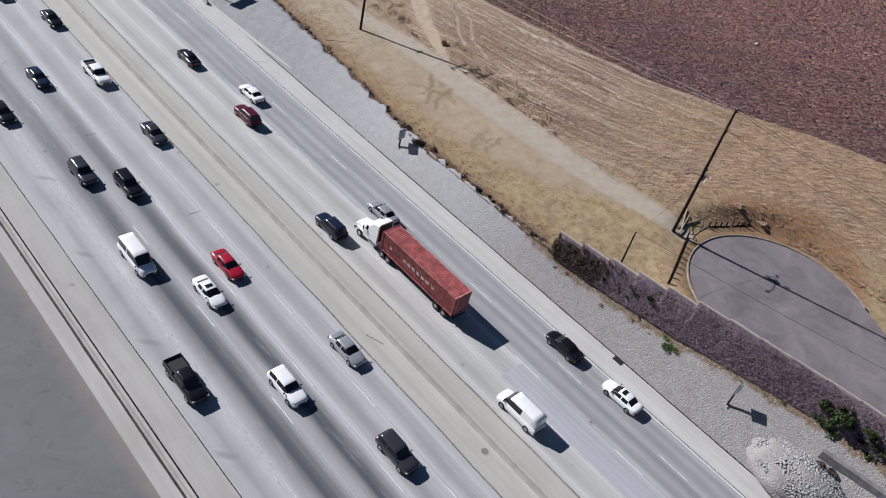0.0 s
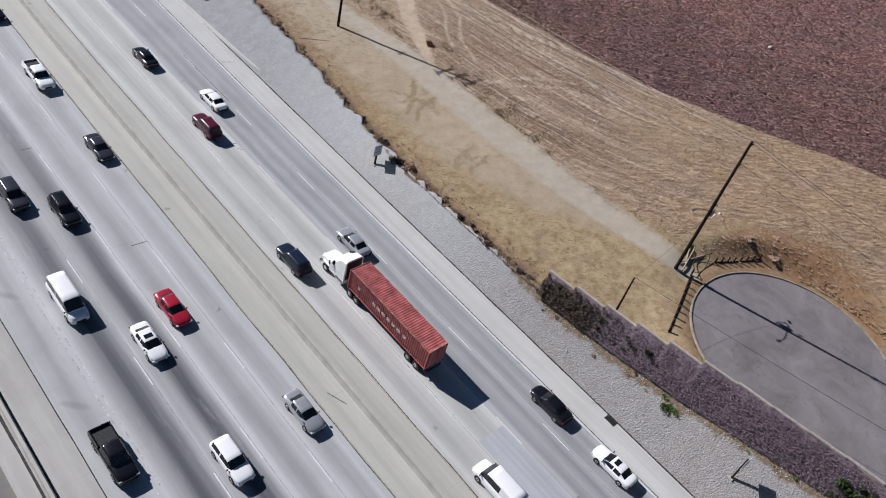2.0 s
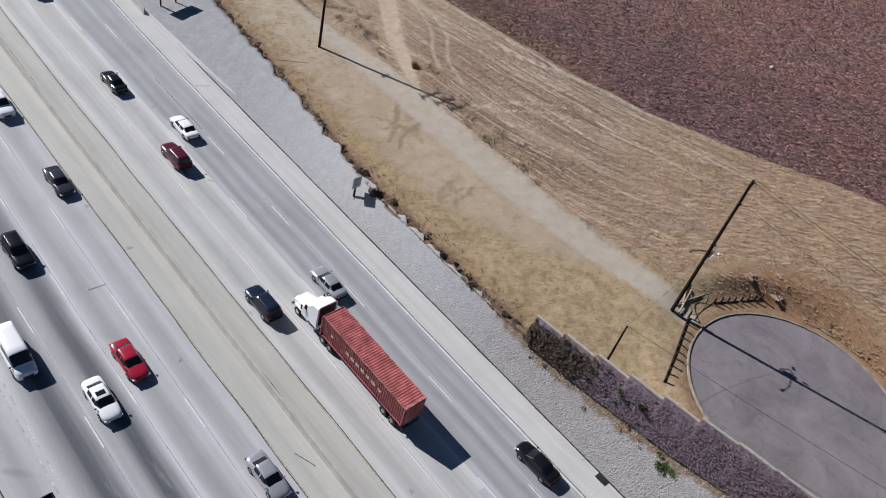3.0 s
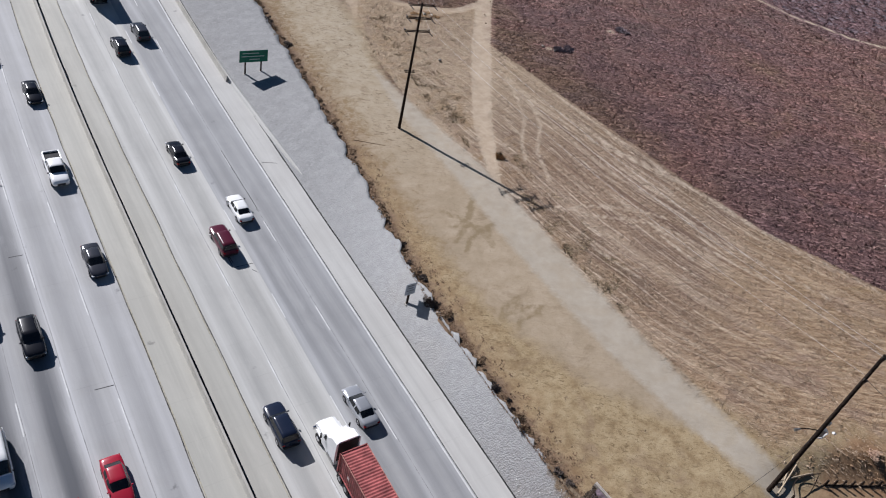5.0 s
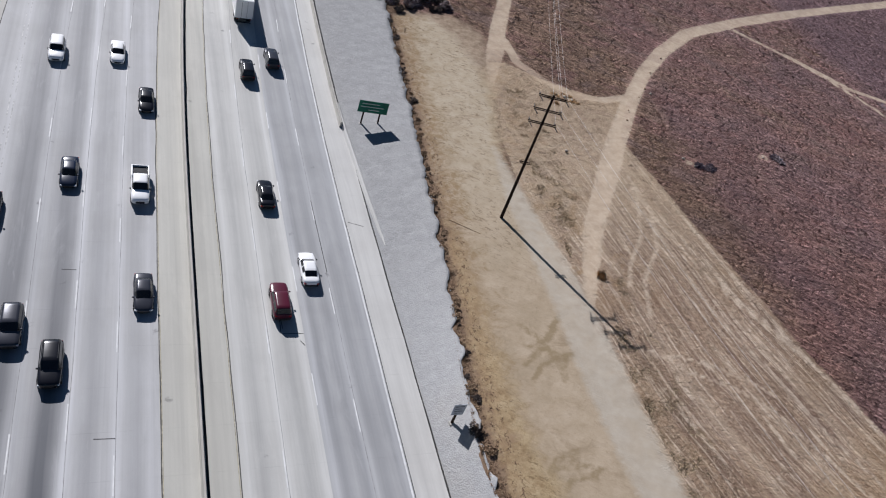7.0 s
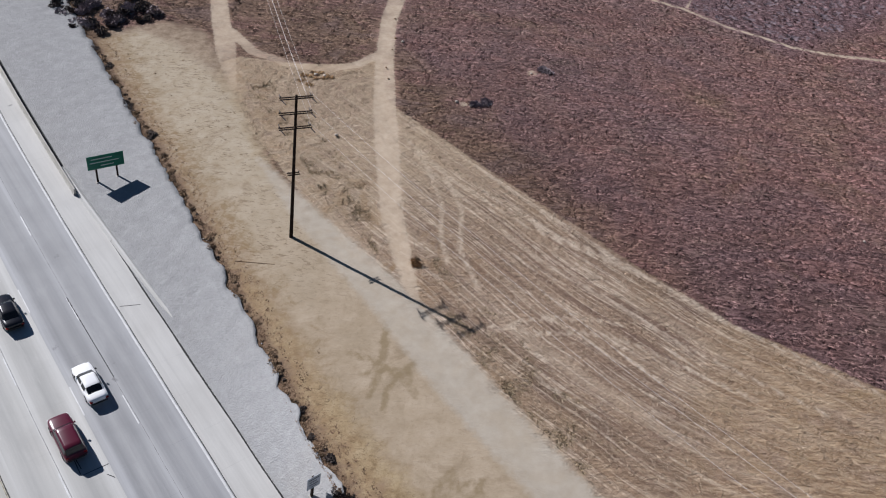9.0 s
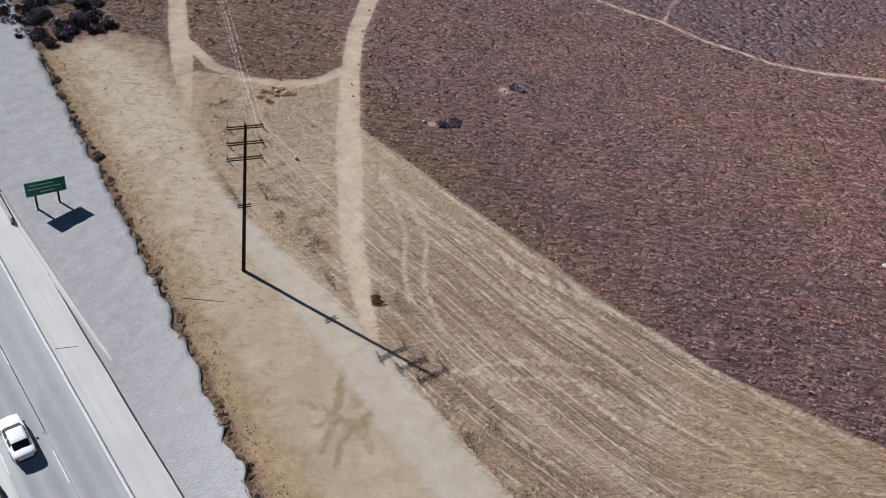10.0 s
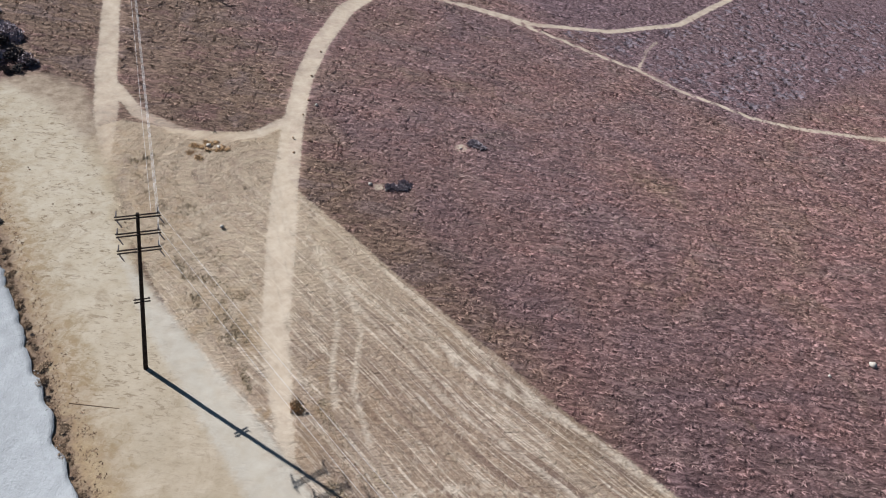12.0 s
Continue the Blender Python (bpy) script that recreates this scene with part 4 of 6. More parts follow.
def scatter(name, shapes, places, mat, rng):
    """One mesh of many small pieces. places: x, y, z, size, squash, turn; shapes: (verts, faces) to choose from."""
    Vs, Fs, at = [], [], 0
    which = rng.integers(0, len(shapes), len(places))
    for k, (v, f) in enumerate(shapes):
        p = places[which == k]
        if not len(p):
            continue
        c, s = np.cos(p[:, 5])[:, None], np.sin(p[:, 5])[:, None]
        x, y, z = v[:, 0], v[:, 1], v[:, 2]
        W = np.stack([(c * x - s * y) * p[:, 3:4] + p[:, 0:1], (s * x + c * y) * p[:, 3:4] + p[:, 1:2], z[None] * (p[:, 3] * p[:, 4])[:, None] + p[:, 2:3]], -1)
        F = f[None] + (np.arange(len(p)) * len(v))[:, None, None] + at
        Vs.append(W.reshape(-1, 3))
        Fs.append(F.reshape(-1, 3))
        at += len(p) * len(v)
    return arrays(name, np.concatenate(Vs), np.concatenate(Fs), mat)


rng = np.random.default_rng(7)
v0, f0 = ico(1)


def lumps(count, amount, flat=0.0, squash=1.0, seed=1):
    """Uneven boulder or clump shapes; flat cuts the underside."""
    out, r = [], np.random.default_rng(seed)
    for _ in range(count):
        v = v0 * (1 + amount * r.standard_normal((len(v0), 1))).clip(0.45, 1.7)
        v[:, 2] = np.maximum(v[:, 2] * squash, flat)
        out.append((v, f0))
    return out


def slope_height(x, y):
    top, foot = np.interp(y, TOP_Y, TOP_X) + 0.35, SLAB + bend_np(y)
    f = np.clip((x - foot) / (top - foot), 0, 1)
    return 0.03 + (hill(top, y) + 0.06) * f**0.9


n = 12000
yy = -45 + 140 * rng.random(n) ** 1.7
yy = yy[rng.random(n) < np.clip((24 - yy) / 16, 0.08, 1)]
n = len(yy)
ff = rng.uniform(0.05, 1.03, n)
xx = (SLAB + bend_np(yy)) * (1 - ff) + (np.interp(yy, TOP_Y, TOP_X) + 0.4) * ff
stones = np.stack([xx, yy, slope_height(xx, yy) - 0.03, rng.uniform(0.03, 0.10, n), rng.uniform(0.3, 0.6, n), rng.uniform(0, 6.3, n)], -1)
ob = scatter("loose_stones", lumps(5, 0.2), stones, M["stones"], rng)
tagged(ob, "broken grey stones bedded in the slope", "stones", kind="stuff")


# ---- plants ----
def tuft(blades, seed, lean=0.7, width=0.16, swept=0.0):
    """A dry tuft of thin pointed blades fanning out, unit size; swept ones lie mostly one way."""
    r = np.random.default_rng(seed)
    V, F = [], []
    for k in range(blades):
        a, l = (r.normal(0, 0.9) + math.pi * r.integers(0, 2) if swept else r.uniform(0, 6.283)), r.uniform(0.5, 1.0)
        out = lean * r.uniform(0.5, 1.3)
        out *= 1 + 0.5 * swept
        d, s = np.array([math.cos(a), math.sin(a)]), np.array([-math.sin(a), math.cos(a)]) * width
        c = d * 0.12
        V += [(*(c - s), 0), (*(c + s), 0), (*(c + d * out * 0.5 + s * 0.6), l * 0.75), (*(c + d * out), l)]
        F += [(4 * k, 4 * k + 1, 4 * k + 2), (4 * k, 4 * k + 2, 4 * k + 3)]
    return np.array(V), np.array(F)


def clear_of_ways(x, y):
    """True where plants may stand: off the tracks and paths."""
    ok = (line_distance(x, y, TRACK) > np.interp(y, [0, 20, 40, 60, 75], [2.0, 2.5, 2.8, 2.3, 0.8])) & (line_distance(x, y, FAR_TRACK) > 1.9)
    ok &= line_distance(x, y, PATH_WAY) > 2.5
    ok &= (line_distance(x, y, ARC_WAY) > 1.4) & (line_distance(x, y, TRAIL) > 0.9) & (line_distance(x, y, TRAIL_B) > 1.1)
    return ok


def street_clear(x, y):
    return np.hypot((x - 49.8) / 11.5, (np.maximum(y, -13.0) + 13.0) / 12.5) > 1.10


# dead brush over the hillside
n = 400000
x, y = rng.uniform(50, 240, n), rng.uniform(-40, 190, n)
keep = rng.random(n) < np.clip(1.7 - np.hypot(x - 93, y - 40) / 48, 0.3, 1)
x, y = x[keep], y[keep]
keep = (inside(x, y, FIELD) < -0.3) & (inside(x, y, STRIP) < -1) & clear_of_ways(x, y) & (x > np.interp(y, TOP_Y, TOP_X) + 6)
x, y = x[keep], y[keep]
ridge = np.array([noise.noise((0.45 * (LIE[0] * a + LIE[1] * b), 1.5 * (LIE[0] * b - LIE[1] * a), 6.0)) + 0.6 * noise.noise((1.1 * (LIE[0] * a + LIE[1] * b), 3.4 * (LIE[0] * b - LIE[1] * a), 2.0)) for a, b in zip(x, y)])
keep = ridge + 0.3 * rng.standard_normal(len(x)) > -0.25
x, y, ridge = x[keep], y[keep], ridge[keep]
size = (0.16 + 0.24 * rng.random(len(x)) ** 2) * np.clip(0.6 + np.hypot(x - 92, y - 40) / 90, 1, 1.35) * np.clip(1.0 + 0.5 * ridge, 0.7, 1.5)
brush = np.stack([x, y, surface_z(x, y) - 0.04, size, rng.uniform(0.4, 0.85, len(x)), math.atan2(LIE[1], LIE[0]) + rng.normal(0, 0.4, len(x))], -1)
ob = scatter("dead_brush", [tuft(6, s, 0.95, 0.14, 1.1) for s in range(14)], brush, M["brush"], rng)
tagged(ob, "dead purple-brown twigs covering the hillside", "brush", kind="stuff")

# cut straw lying in rows on the field
n = 170000
x, y = rng.uniform(48, 105, n), rng.uniform(-38, 104, n)
keep = (inside(x, y, FIELD) > 0.3) & clear_of_ways(x, y) & street_clear(x, y)
x, y = x[keep], y[keep]
row = line_distance(x, y, FIELD_EDGE) + np.array([row_drift(a, b) for a, b in zip(x, y)])
phase = np.array([noise.noise((a * 1.3, b * 0.05, 5.0)) for a, b in zip(row, y - 0.35 * x)])
keep = rng.random(len(x)) < np.clip(0.22 + 1.3 * phase + 0.12 * (y < 26), 0.05, 0.9)
x, y = x[keep], y[keep]
gx = line_distance(x + 0.05, y, FIELD_EDGE) - line_distance(x - 0.05, y, FIELD_EDGE)
gy = line_distance(x, y + 0.05, FIELD_EDGE) - line_distance(x, y - 0.05, FIELD_EDGE)
turn = np.arctan2(gx, -gy) + rng.normal(0, 0.35, len(x))
straw = np.stack([x, y, surface_z(x, y) - 0.02, 0.11 + 0.24 * rng.random(len(x)) ** 2, rng.uniform(0.2, 0.45, len(x)), turn], -1)
ob = scatter("cut_straw", [tuft(6, 20 + s, 1.35, 0.07, 1.2) for s in range(7)], straw, M["straw"], rng)
tagged(ob, "cut dry straw lying in rows", "straw", kind="stuff")

# dry weeds on the dirt strip
n = 1100
y = rng.uniform(-4, 122, n)
x = np.interp(y, TOP_Y, TOP_X) + rng.uniform(0.2, 1, n) ** 2.2 * 16
keep = (inside(x, y, STRIP) > 0.2) & clear_of_ways(x, y) & ((inside(x, y, BARE) < 0.5) | (rng.random(n) < 0.12))
x, y = x[keep], y[keep]
weeds = np.stack([x, y, surface_z(x, y) - 0.02, 0.09 + 0.26 * rng.random(len(x)) ** 2, rng.uniform(0.12, 0.3, len(x)), rng.uniform(0, 6.3, len(x))], -1)
ob = scatter("dry_weeds", [tuft(8, 40 + s, 0.9, 0.14) for s in range(5)], weeds, M["weed"], rng)
tagged(ob, "sparse dry weeds on bare dirt", "weeds", kind="stuff")


# rank brown weeds along the field's margin by the track
n = 5200
y = rng.uniform(24, 96, n)
x = np.interp(y, [24, 45, 62, 70, 96], [49.6, 50.6, 51.6, 52.4, 57.0]) + 5.0 * rng.random(n) ** 1.6
clump = np.array([noise.noise((a * 0.55, b * 0.45, 11.0)) for a, b in zip(x, y)])
keep = (clump > 0.02) & clear_of_ways(x, y)
x, y, clump = x[keep], y[keep], clump[keep]
margin = np.stack([x, y, surface_z(x, y) - 0.03, 0.09 + 0.28 * clump + 0.10 * rng.random(len(x)), rng.uniform(0.35, 0.7, len(x)), rng.uniform(0, 6.3, len(x))], -1)
ob = scatter("margin_weeds", [tuft(9, 60 + s, 0.9, 0.12) for s in range(5)], margin, M.setdefault("rank_weed", plant_material("rank_weed", (0.29, 0.215, 0.135), (0.52, 0.405, 0.265))), rng)
tagged(ob, "rank brown weeds along the field margin", "weeds", kind="stuff")


def shrub_mesh(seed, leaves, mat, tall=0.7, leaf=0.13):
    """A twiggy bush: a few stems and a ragged crown of many small leaves."""
    r = np.random.default_rng(seed)
    bm = bmesh.new()
    for _ in range(7):
        a, o = r.uniform(0, 6.3), r.uniform(0.2, 0.65)
        add_tube(bm, (0, 0, -0.1), (o * math.cos(a), o * math.sin(a), tall * r.uniform(0.6, 1.0)), 0.035, 0.01, 5)
    heart = [(r.uniform(-0.5, 0.5), r.uniform(-0.5, 0.5), tall * r.uniform(0.25, 0.8), r.uniform(0.28, 0.5)) for _ in range(7)]
    for _ in range(leaves):
        cx, cy, cz, cr = heart[r.integers(0, 7)]
        d = r.standard_normal(3)
        d *= cr * r.uniform(0.55, 1.1) / np.linalg.norm(d)
        p = Vector((cx + d[0], cy + d[1], max(0.02, cz + d[2] * 0.8)))
        u = Vector(r.standard_normal(3)).normalized() * leaf * r.uniform(0.7, 1.5)
        w = u.orthogonal().normalized() * leaf * 0.55
        bm.faces.new([bm.verts.new(q) for q in (p - u, p + w, p + u, p - w)])
    me = bpy.data.meshes.new("crown")
    bm.to_mesh(me)
    bm.free()
    me.materials.append(mat)
    return me


M["bank_bush"] = plant_material("bank_bush", (0.42, 0.27, 0.19), (0.70, 0.49, 0.35))
M["rusty_weed"] = plant_material("rusty_weed", (0.36, 0.215, 0.10), (0.62, 0.42, 0.24))
SHRUBS = {
    "dry": [shrub_mesh(100 + s, 260, M["dry_shrub"]) for s in range(4)],
    "dark": [shrub_mesh(200 + s, 420, M["dark_shrub"]) for s in range(3)],
    "green": [shrub_mesh(300 + s, 420, M["green_shrub"]) for s in range(3)],
    "rusty": [shrub_mesh(700 + s, 240, M["rusty_weed"], 0.4) for s in range(2)],
    "bank": [shrub_mesh(600 + s, 300, M["bank_bush"], 0.6) for s in range(3)],
    "weed": [shrub_mesh(500 + s, 300, M["light_weed"], 0.5) for s in range(2)],
    "grey": [shrub_mesh(400 + s, 320, M["grey_brush"], 0.5) for s in range(2)],
}


def shrub(kind, x, y, size, label, group="", name="shrub", z=None, tall=1.0):
    me = SHRUBS[kind][rng.integers(0, len(SHRUBS[kind]))]
    ob = new(name, me)
    ob.matrix_world = pose(x, y, (gz(x, y) if z is None else z) - 0.02, 0, 0, rng.uniform(0, 360)) @ Matrix.Diagonal((size, size, size * tall, 1))
    return tagged(ob, label, "shrub", group)


# ragged line of bushes along the top of the rock slope
y = 11.0
while y < 125:
    x = float(np.interp(y, TOP_Y, TOP_X)) + rng.uniform(0.4, 1.1)
    kind = "dark" if rng.random() < 0.3 else "dry"
    shrub(kind, x, y, 0.26 + 0.62 * rng.random() ** 2, "dark half-dead bush at the top of the rock slope" if kind == "dark" else "brown dry bush at the top of the rock slope", "bushes along the rock slope", tall=rng.uniform(0.4, 0.75))
    y += rng.uniform(0.25, 1.5)
M["fringe"] = plant_material("brown_fringe_grass", (0.145, 0.09, 0.058), (0.34, 0.225, 0.14))
n = 10500
y = rng.uniform(8, 128, n)
x = np.interp(y, TOP_Y, TOP_X) + 0.2 + np.where(rng.random(n) < 0.68, 1.0, 2.8) * rng.random(n) ** 1.4
fringe = np.stack([x, y, surface_z(x, y) - 0.03, rng.uniform(0.12, 0.34, n), rng.uniform(0.15, 0.38, n), rng.uniform(0, 6.3, n)], -1)
ob = scatter("brown_grass", [tuft(9, 90 + s, 0.8, 0.16) for s in range(5)], fringe, M["fringe"], rng)
tagged(ob, "brown dry grass fringing the rock slope", "grass", kind="stuff")

# ---- street, wall and fence at the end of the cul-de-sac ----
def build_street():
    ring = []
    for k in range(49):
        a = radians(-38 + 256 * k / 48)
        ring.append((49.8 + 11.6 * math.cos(a), -13.0 + 11.6 * math.sin(a)))
    ring = ring + [(40.6, -26), (42.4, -60), (44, -200), (56, -200), (53.5, -60), (53.2, -30)]
    bm = bmesh.new()
    lo = [bm.verts.new((x, y, 5.45)) for x, y in ring]
    hi = [bm.verts.new((x, y, 5.66)) for x, y in ring]
    bm.faces.new(hi)
    for i in range(len(ring)):
        j = (i + 1) % len(ring)
        bm.faces.new((lo[i], lo[j], hi[j], hi[i]))
    bmesh.ops.recalc_face_normals(bm, faces=bm.faces)
    st = tagged(part("road_street", bm, M["street_asphalt"]), "grey asphalt turning circle of a dead-end street", "road", kind="structure")
    # kerb round the edge
    pts = ring[:-5]
    rings = []
    for i, (x, y) in enumerate(pts):
        if i < 49:
            d = Vector((x - 49.8, y + 13.0)).normalized()
        else:
            d = Vector((-1, 0))
        rings.append([(x - 0.02 * d.x, y - 0.02 * d.y, 5.5), (x + 0.14 * d.x, y + 0.14 * d.y, 5.5), (x + 0.14 * d.x, y + 0.14 * d.y, 5.80), (x - 0.02 * d.x, y - 0.02 * d.y, 5.80)])
    tagged(part("pavement_kerb", loft(rings), M["curb"]), "pale concrete kerb round the turning circle", "kerb", kind="structure")
    return st


build_street()


def wall_x(y):
    return float(np.interp(y, TOP_Y, TOP_X)) + 0.75


def build_wall():
    wall = tagged(new("wall_sound"), "stepped block sound wall overgrown with dead vines", "wall", kind="structure")
    y, k = 9.2, 0
    while y > -75:
        y1 = y - 3.6
        top = min(9.7, 6.6 + 0.16 * (9.2 - y))
        bm = bmesh.new()
        x0, x1 = wall_x(y), wall_x(y1) - (0.10 if top > 9.6 else 0.0)
        lowz = min(gz(x0 - 0.6, y), gz(x1 - 0.6, y1)) - 0.4
        rings = [[(x0, y, lowz), (x0 + 0.2, y, lowz), (x0 + 0.2, y, top), (x0, y, top)], [(x1, y1 + 0.004, lowz), (x1 + 0.2, y1 + 0.004, lowz), (x1 + 0.2, y1 + 0.004, top), (x1, y1 + 0.004, top)]]
        part("wall_panel", loft(rings), M["block_wall"], wall)
        cap = [[(a + 0.12, b, top), (a + 0.21, b, top), (a + 0.21, b, top + 0.06), (a + 0.12, b, top + 0.06)] for a, b in ((x0, y), (x1, y1))]
        part("coping", loft(cap), M["coping"], wall)
        y = y1


build_wall()
# dead vines hanging over the wall's road side
n = 24000
vy = rng.uniform(-55, 9.0, n)
vtop = np.minimum(9.7, 6.6 + 0.16 * np.floor((9.2 - vy) / 3.6) * 3.6)
vx = np.interp(vy, TOP_Y, TOP_X) + 0.75
vlow = ground_z(vx - 0.6, vy)
f = rng.random(n)
vines = np.stack([vx - 0.06 - 0.95 * (1 - f) ** 0.8 - 0.12 * rng.random(n), vy, vlow + f * (vtop - vlow - 0.32) - 0.1, rng.uniform(0.07, 0.15, n), rng.uniform(0.3, 0.6, n), rng.uniform(0, 6.3, n)], -1)
ys = np.arange(-75, 8.9, 0.3)
sheet = []
for y in ys:
    top = min(9.7, 6.6 + 0.16 * math.floor((9.2 - y) / 3.6) * 3.6) - 0.12 + 0.10 * noise.noise((3.0, y * 0.9, 0.0))
    low = gz(wall_x(y) - 0.6, y) - 0.2
    for k in range(12):
        u = k / 11
        bulge = 0.16 * noise.noise((u * 3.0, y * 0.7, 2.0)) + 0.07 * noise.noise((u * 9.0, y * 2.4, 5.0))
        sheet.append((wall_x(y) - 0.05 - 0.95 * (1 - u) ** 0.8 - bulge * min(1, 8 * (1 - u)), y, low + u * (top - low)))
i = np.arange(len(ys) * 12).reshape(len(ys), 12)
ob = arrays("vine_mat", sheet, np.stack([i[:-1, :-1], i[:-1, 1:], i[1:, 1:], i[1:, :-1]], -1).reshape(-1, 4), M["vine_mat"], smooth=True)
tagged(ob, "thick mat of dead purple-brown vine stems on the wall", "vines", kind="stuff")
ob = scatter("dead_vines", [tuft(6, 120 + s, 0.9, 0.16) for s in range(6)], vines[vy < 2.5], M["dead_vine"], rng)
tagged(ob, "dense brown dead vines covering the wall", "vines", kind="stuff")
leafy = vines[(vy > 2.5 + 1.5 * rng.standard_normal(n))][:1300] * [1, 1, 1, 2.2, 1, 1]
leafy[:, 2] += 0.05
ob = scatter("dark_vines", [tuft(10, 70 + s, 0.8, 0.3) for s in range(4)], np.concatenate([leafy, leafy + [0.2, 0.12, 0.08, 0, 0, 1]]), M.setdefault("dark_vine", plant_material("dark_vine_leaves", (0.085, 0.065, 0.052), (0.20, 0.152, 0.112))), rng)
tagged(ob, "dark leafy vines over the end of the wall", "vines", kind="stuff")
for k in range(9):
    y = rng.uniform(-4.5, 1.5)
    shrub("green", wall_x(y) - 0.4, y, rng.uniform(0.5, 0.8), "green leafy vine clump on the wall", "vine clumps", "vine_clump", z=rng.uniform(4.5, 6.3))
for k in range(30):
    y = rng.uniform(-31.5, -24.5)
    shrub("green", wall_x(y) - rng.uniform(0.3, 1.0), y, rng.uniform(0.7, 1.2), "green bush growing against the wall", "green bushes by the wall", z=rng.uniform(4.6, 7.6))
for x, y, s in ((33.0, -8.6, 1.2), (33.3, -9.5, 1.1), (32.8, -9.2, 0.9), (33.5, -8.2, 0.9), (33.2, -9.0, 1.1), (32.3, -16.2, 0.6), (35.0, -17.0, 0.6), (36.0, -21.5, 0.6), (36.3, -24.5, 0.7), (33.0, -6.5, 0.4)):
    shrub("weed", x, y, s, "small light-green weed bush on the rock slope's edge", "weed bushes", tall=0.6)
for k in range(46):
    y = rng.uniform(-36, 8)
    shrub("dry", wall_x(y) - rng.uniform(0.9, 1.6), y, rng.uniform(0.3, 0.55), "dry weed clump at the foot of the wall", "weeds at the wall", tall=0.6)


def fence(name, pts, count, label):
    """A row of stout wooden posts with a rail, after the plan line."""
    m = pose(pts[0][0], pts[0][1], gz(*pts[0]))
    f = base(name, m, label, "fence")
    tops = []
    for k in range(count):
        t = k / (count - 1)
        x = pts[0][0] + t * (pts[1][0] - pts[0][0])
        y = pts[0][1] + t * (pts[1][1] - pts[0][1])
        z = gz(x, y)
        p = part("post", tube((0, 0, -0.2), (0, 0, 0.85), 0.11, 0.10, 8), M["wood_post"], f)
        p.matrix_world = pose(x, y, z, rng.uniform(-2, 2), rng.uniform(-2, 2), 0)
        tops.append((x, y, z + 0.10))
    for a, b in zip(tops, tops[1:]):
        rail = part("rail", tube(a, b, 0.10, 0.10, 6), M["wood_post"], f)
        rail.matrix_parent_inverse = m.inverted()
    return f


fence("barrier_fence", [(39.3, -3.3), (49.0, 0.5)], 10, "row of dark wooden posts with a rail at the street end")
fence("barrier_fence", [(53.5, 0.1), (59.3, -2.7)], 8, "row of dark wooden posts with a rail below the bank")
gate = base("cable_gate", pose(49.0, 0.5, gz(49.0, 0.5)), "sagging dark cable gate across the dirt track", "gate")
for za in (0.9, 0.45):
    prev = None
    for k in range(9):
        t = k / 8
        p = Vector((49.0 + 4.2 * t, 0.5 + 0.4 * t + 0.9 * math.sin(math.pi * t) * (1 if za > 0.6 else -0.6), gz(49 + 4.2 * t, 0.7) + za - 0.5 * math.sin(math.pi * t)))
        if prev is not None:
            bar = part("cable", tube(prev, p, 0.045, 0.045, 5), M["wood_post"], gate)
            bar.matrix_parent_inverse = gate.matrix_world.inverted()
        prev = p


# ---- utility poles and wires ----
def crossarm(pole, z, length, turn, double=True, pins=3):
    arm = part("crossarm", box(-length / 2, length / 2, -0.21, -0.12, z - 0.045, z + 0.045), M["wood_pole"], pole)
    arm.matrix_basis = pose(0, 0, 0, 0, 0, turn)
    if double:
        add = part("crossarm", box(-length / 2, length / 2, 0.12, 0.21, z - 0.045, z + 0.045), M["wood_pole"], pole)
        add.matrix_basis = pose(0, 0, 0, 0, 0, turn)
    ends = []
    c, s = math.cos(radians(turn)), math.sin(radians(turn))
    for k in range(pins):
        u = -length / 2 + 0.12 + k * (length - 0.24) / (pins - 1)
        ins = part("insulator", tube((u, 0, z + 0.05), (u, 0, z + 0.30), 0.03, 0.05, 8), M["insulator"], pole)
        ins.matrix_basis = pose(0, 0, 0, 0, 0, turn)
        ends.append(pole.matrix_world @ Vector((u * c, u * s, z + 0.34)))
    return ends


def utility_pole(name, x, y, height, label, r=0.2):
    pole = base(name, pose(x, y, gz(x, y)), label, "utility pole", "utility poles")
    part("shaft", tube((0, 0, -0.3), (0, 0, height), r, r * 0.62, 12), M["wood_pole"], pole)
    return pole


pole_a = utility_pole("utility_pole", 45.2, 64.5, 17.9, "tall dark wooden utility pole with three double crossarms", 0.21)
ends_a = []
for z in (17.6, 15.9, 14.2):
    ends_a.append(crossarm(pole_a, z, 3.3, -15))
    for u in (-1.5, 1.5):
        dead = part("strain_insulator", tube((u, 0.3, z), (u + 0.1, 1.0, z - 0.1), 0.07, 0.05, 6), M["insulator"], pole_a)
        dead.matrix_basis = pose(0, 0, 0, 0, 0, -15)
        dead = part("strain_insulator", tube((u, -0.3, z), (u + 0.25, -0.95, z - 0.12), 0.07, 0.05, 6), M["insulator"], pole_a)
        dead.matrix_basis = pose(0, 0, 0, 0, 0, -15)
crossarm(pole_a, 8.6, 1.3, -15, True, 2)

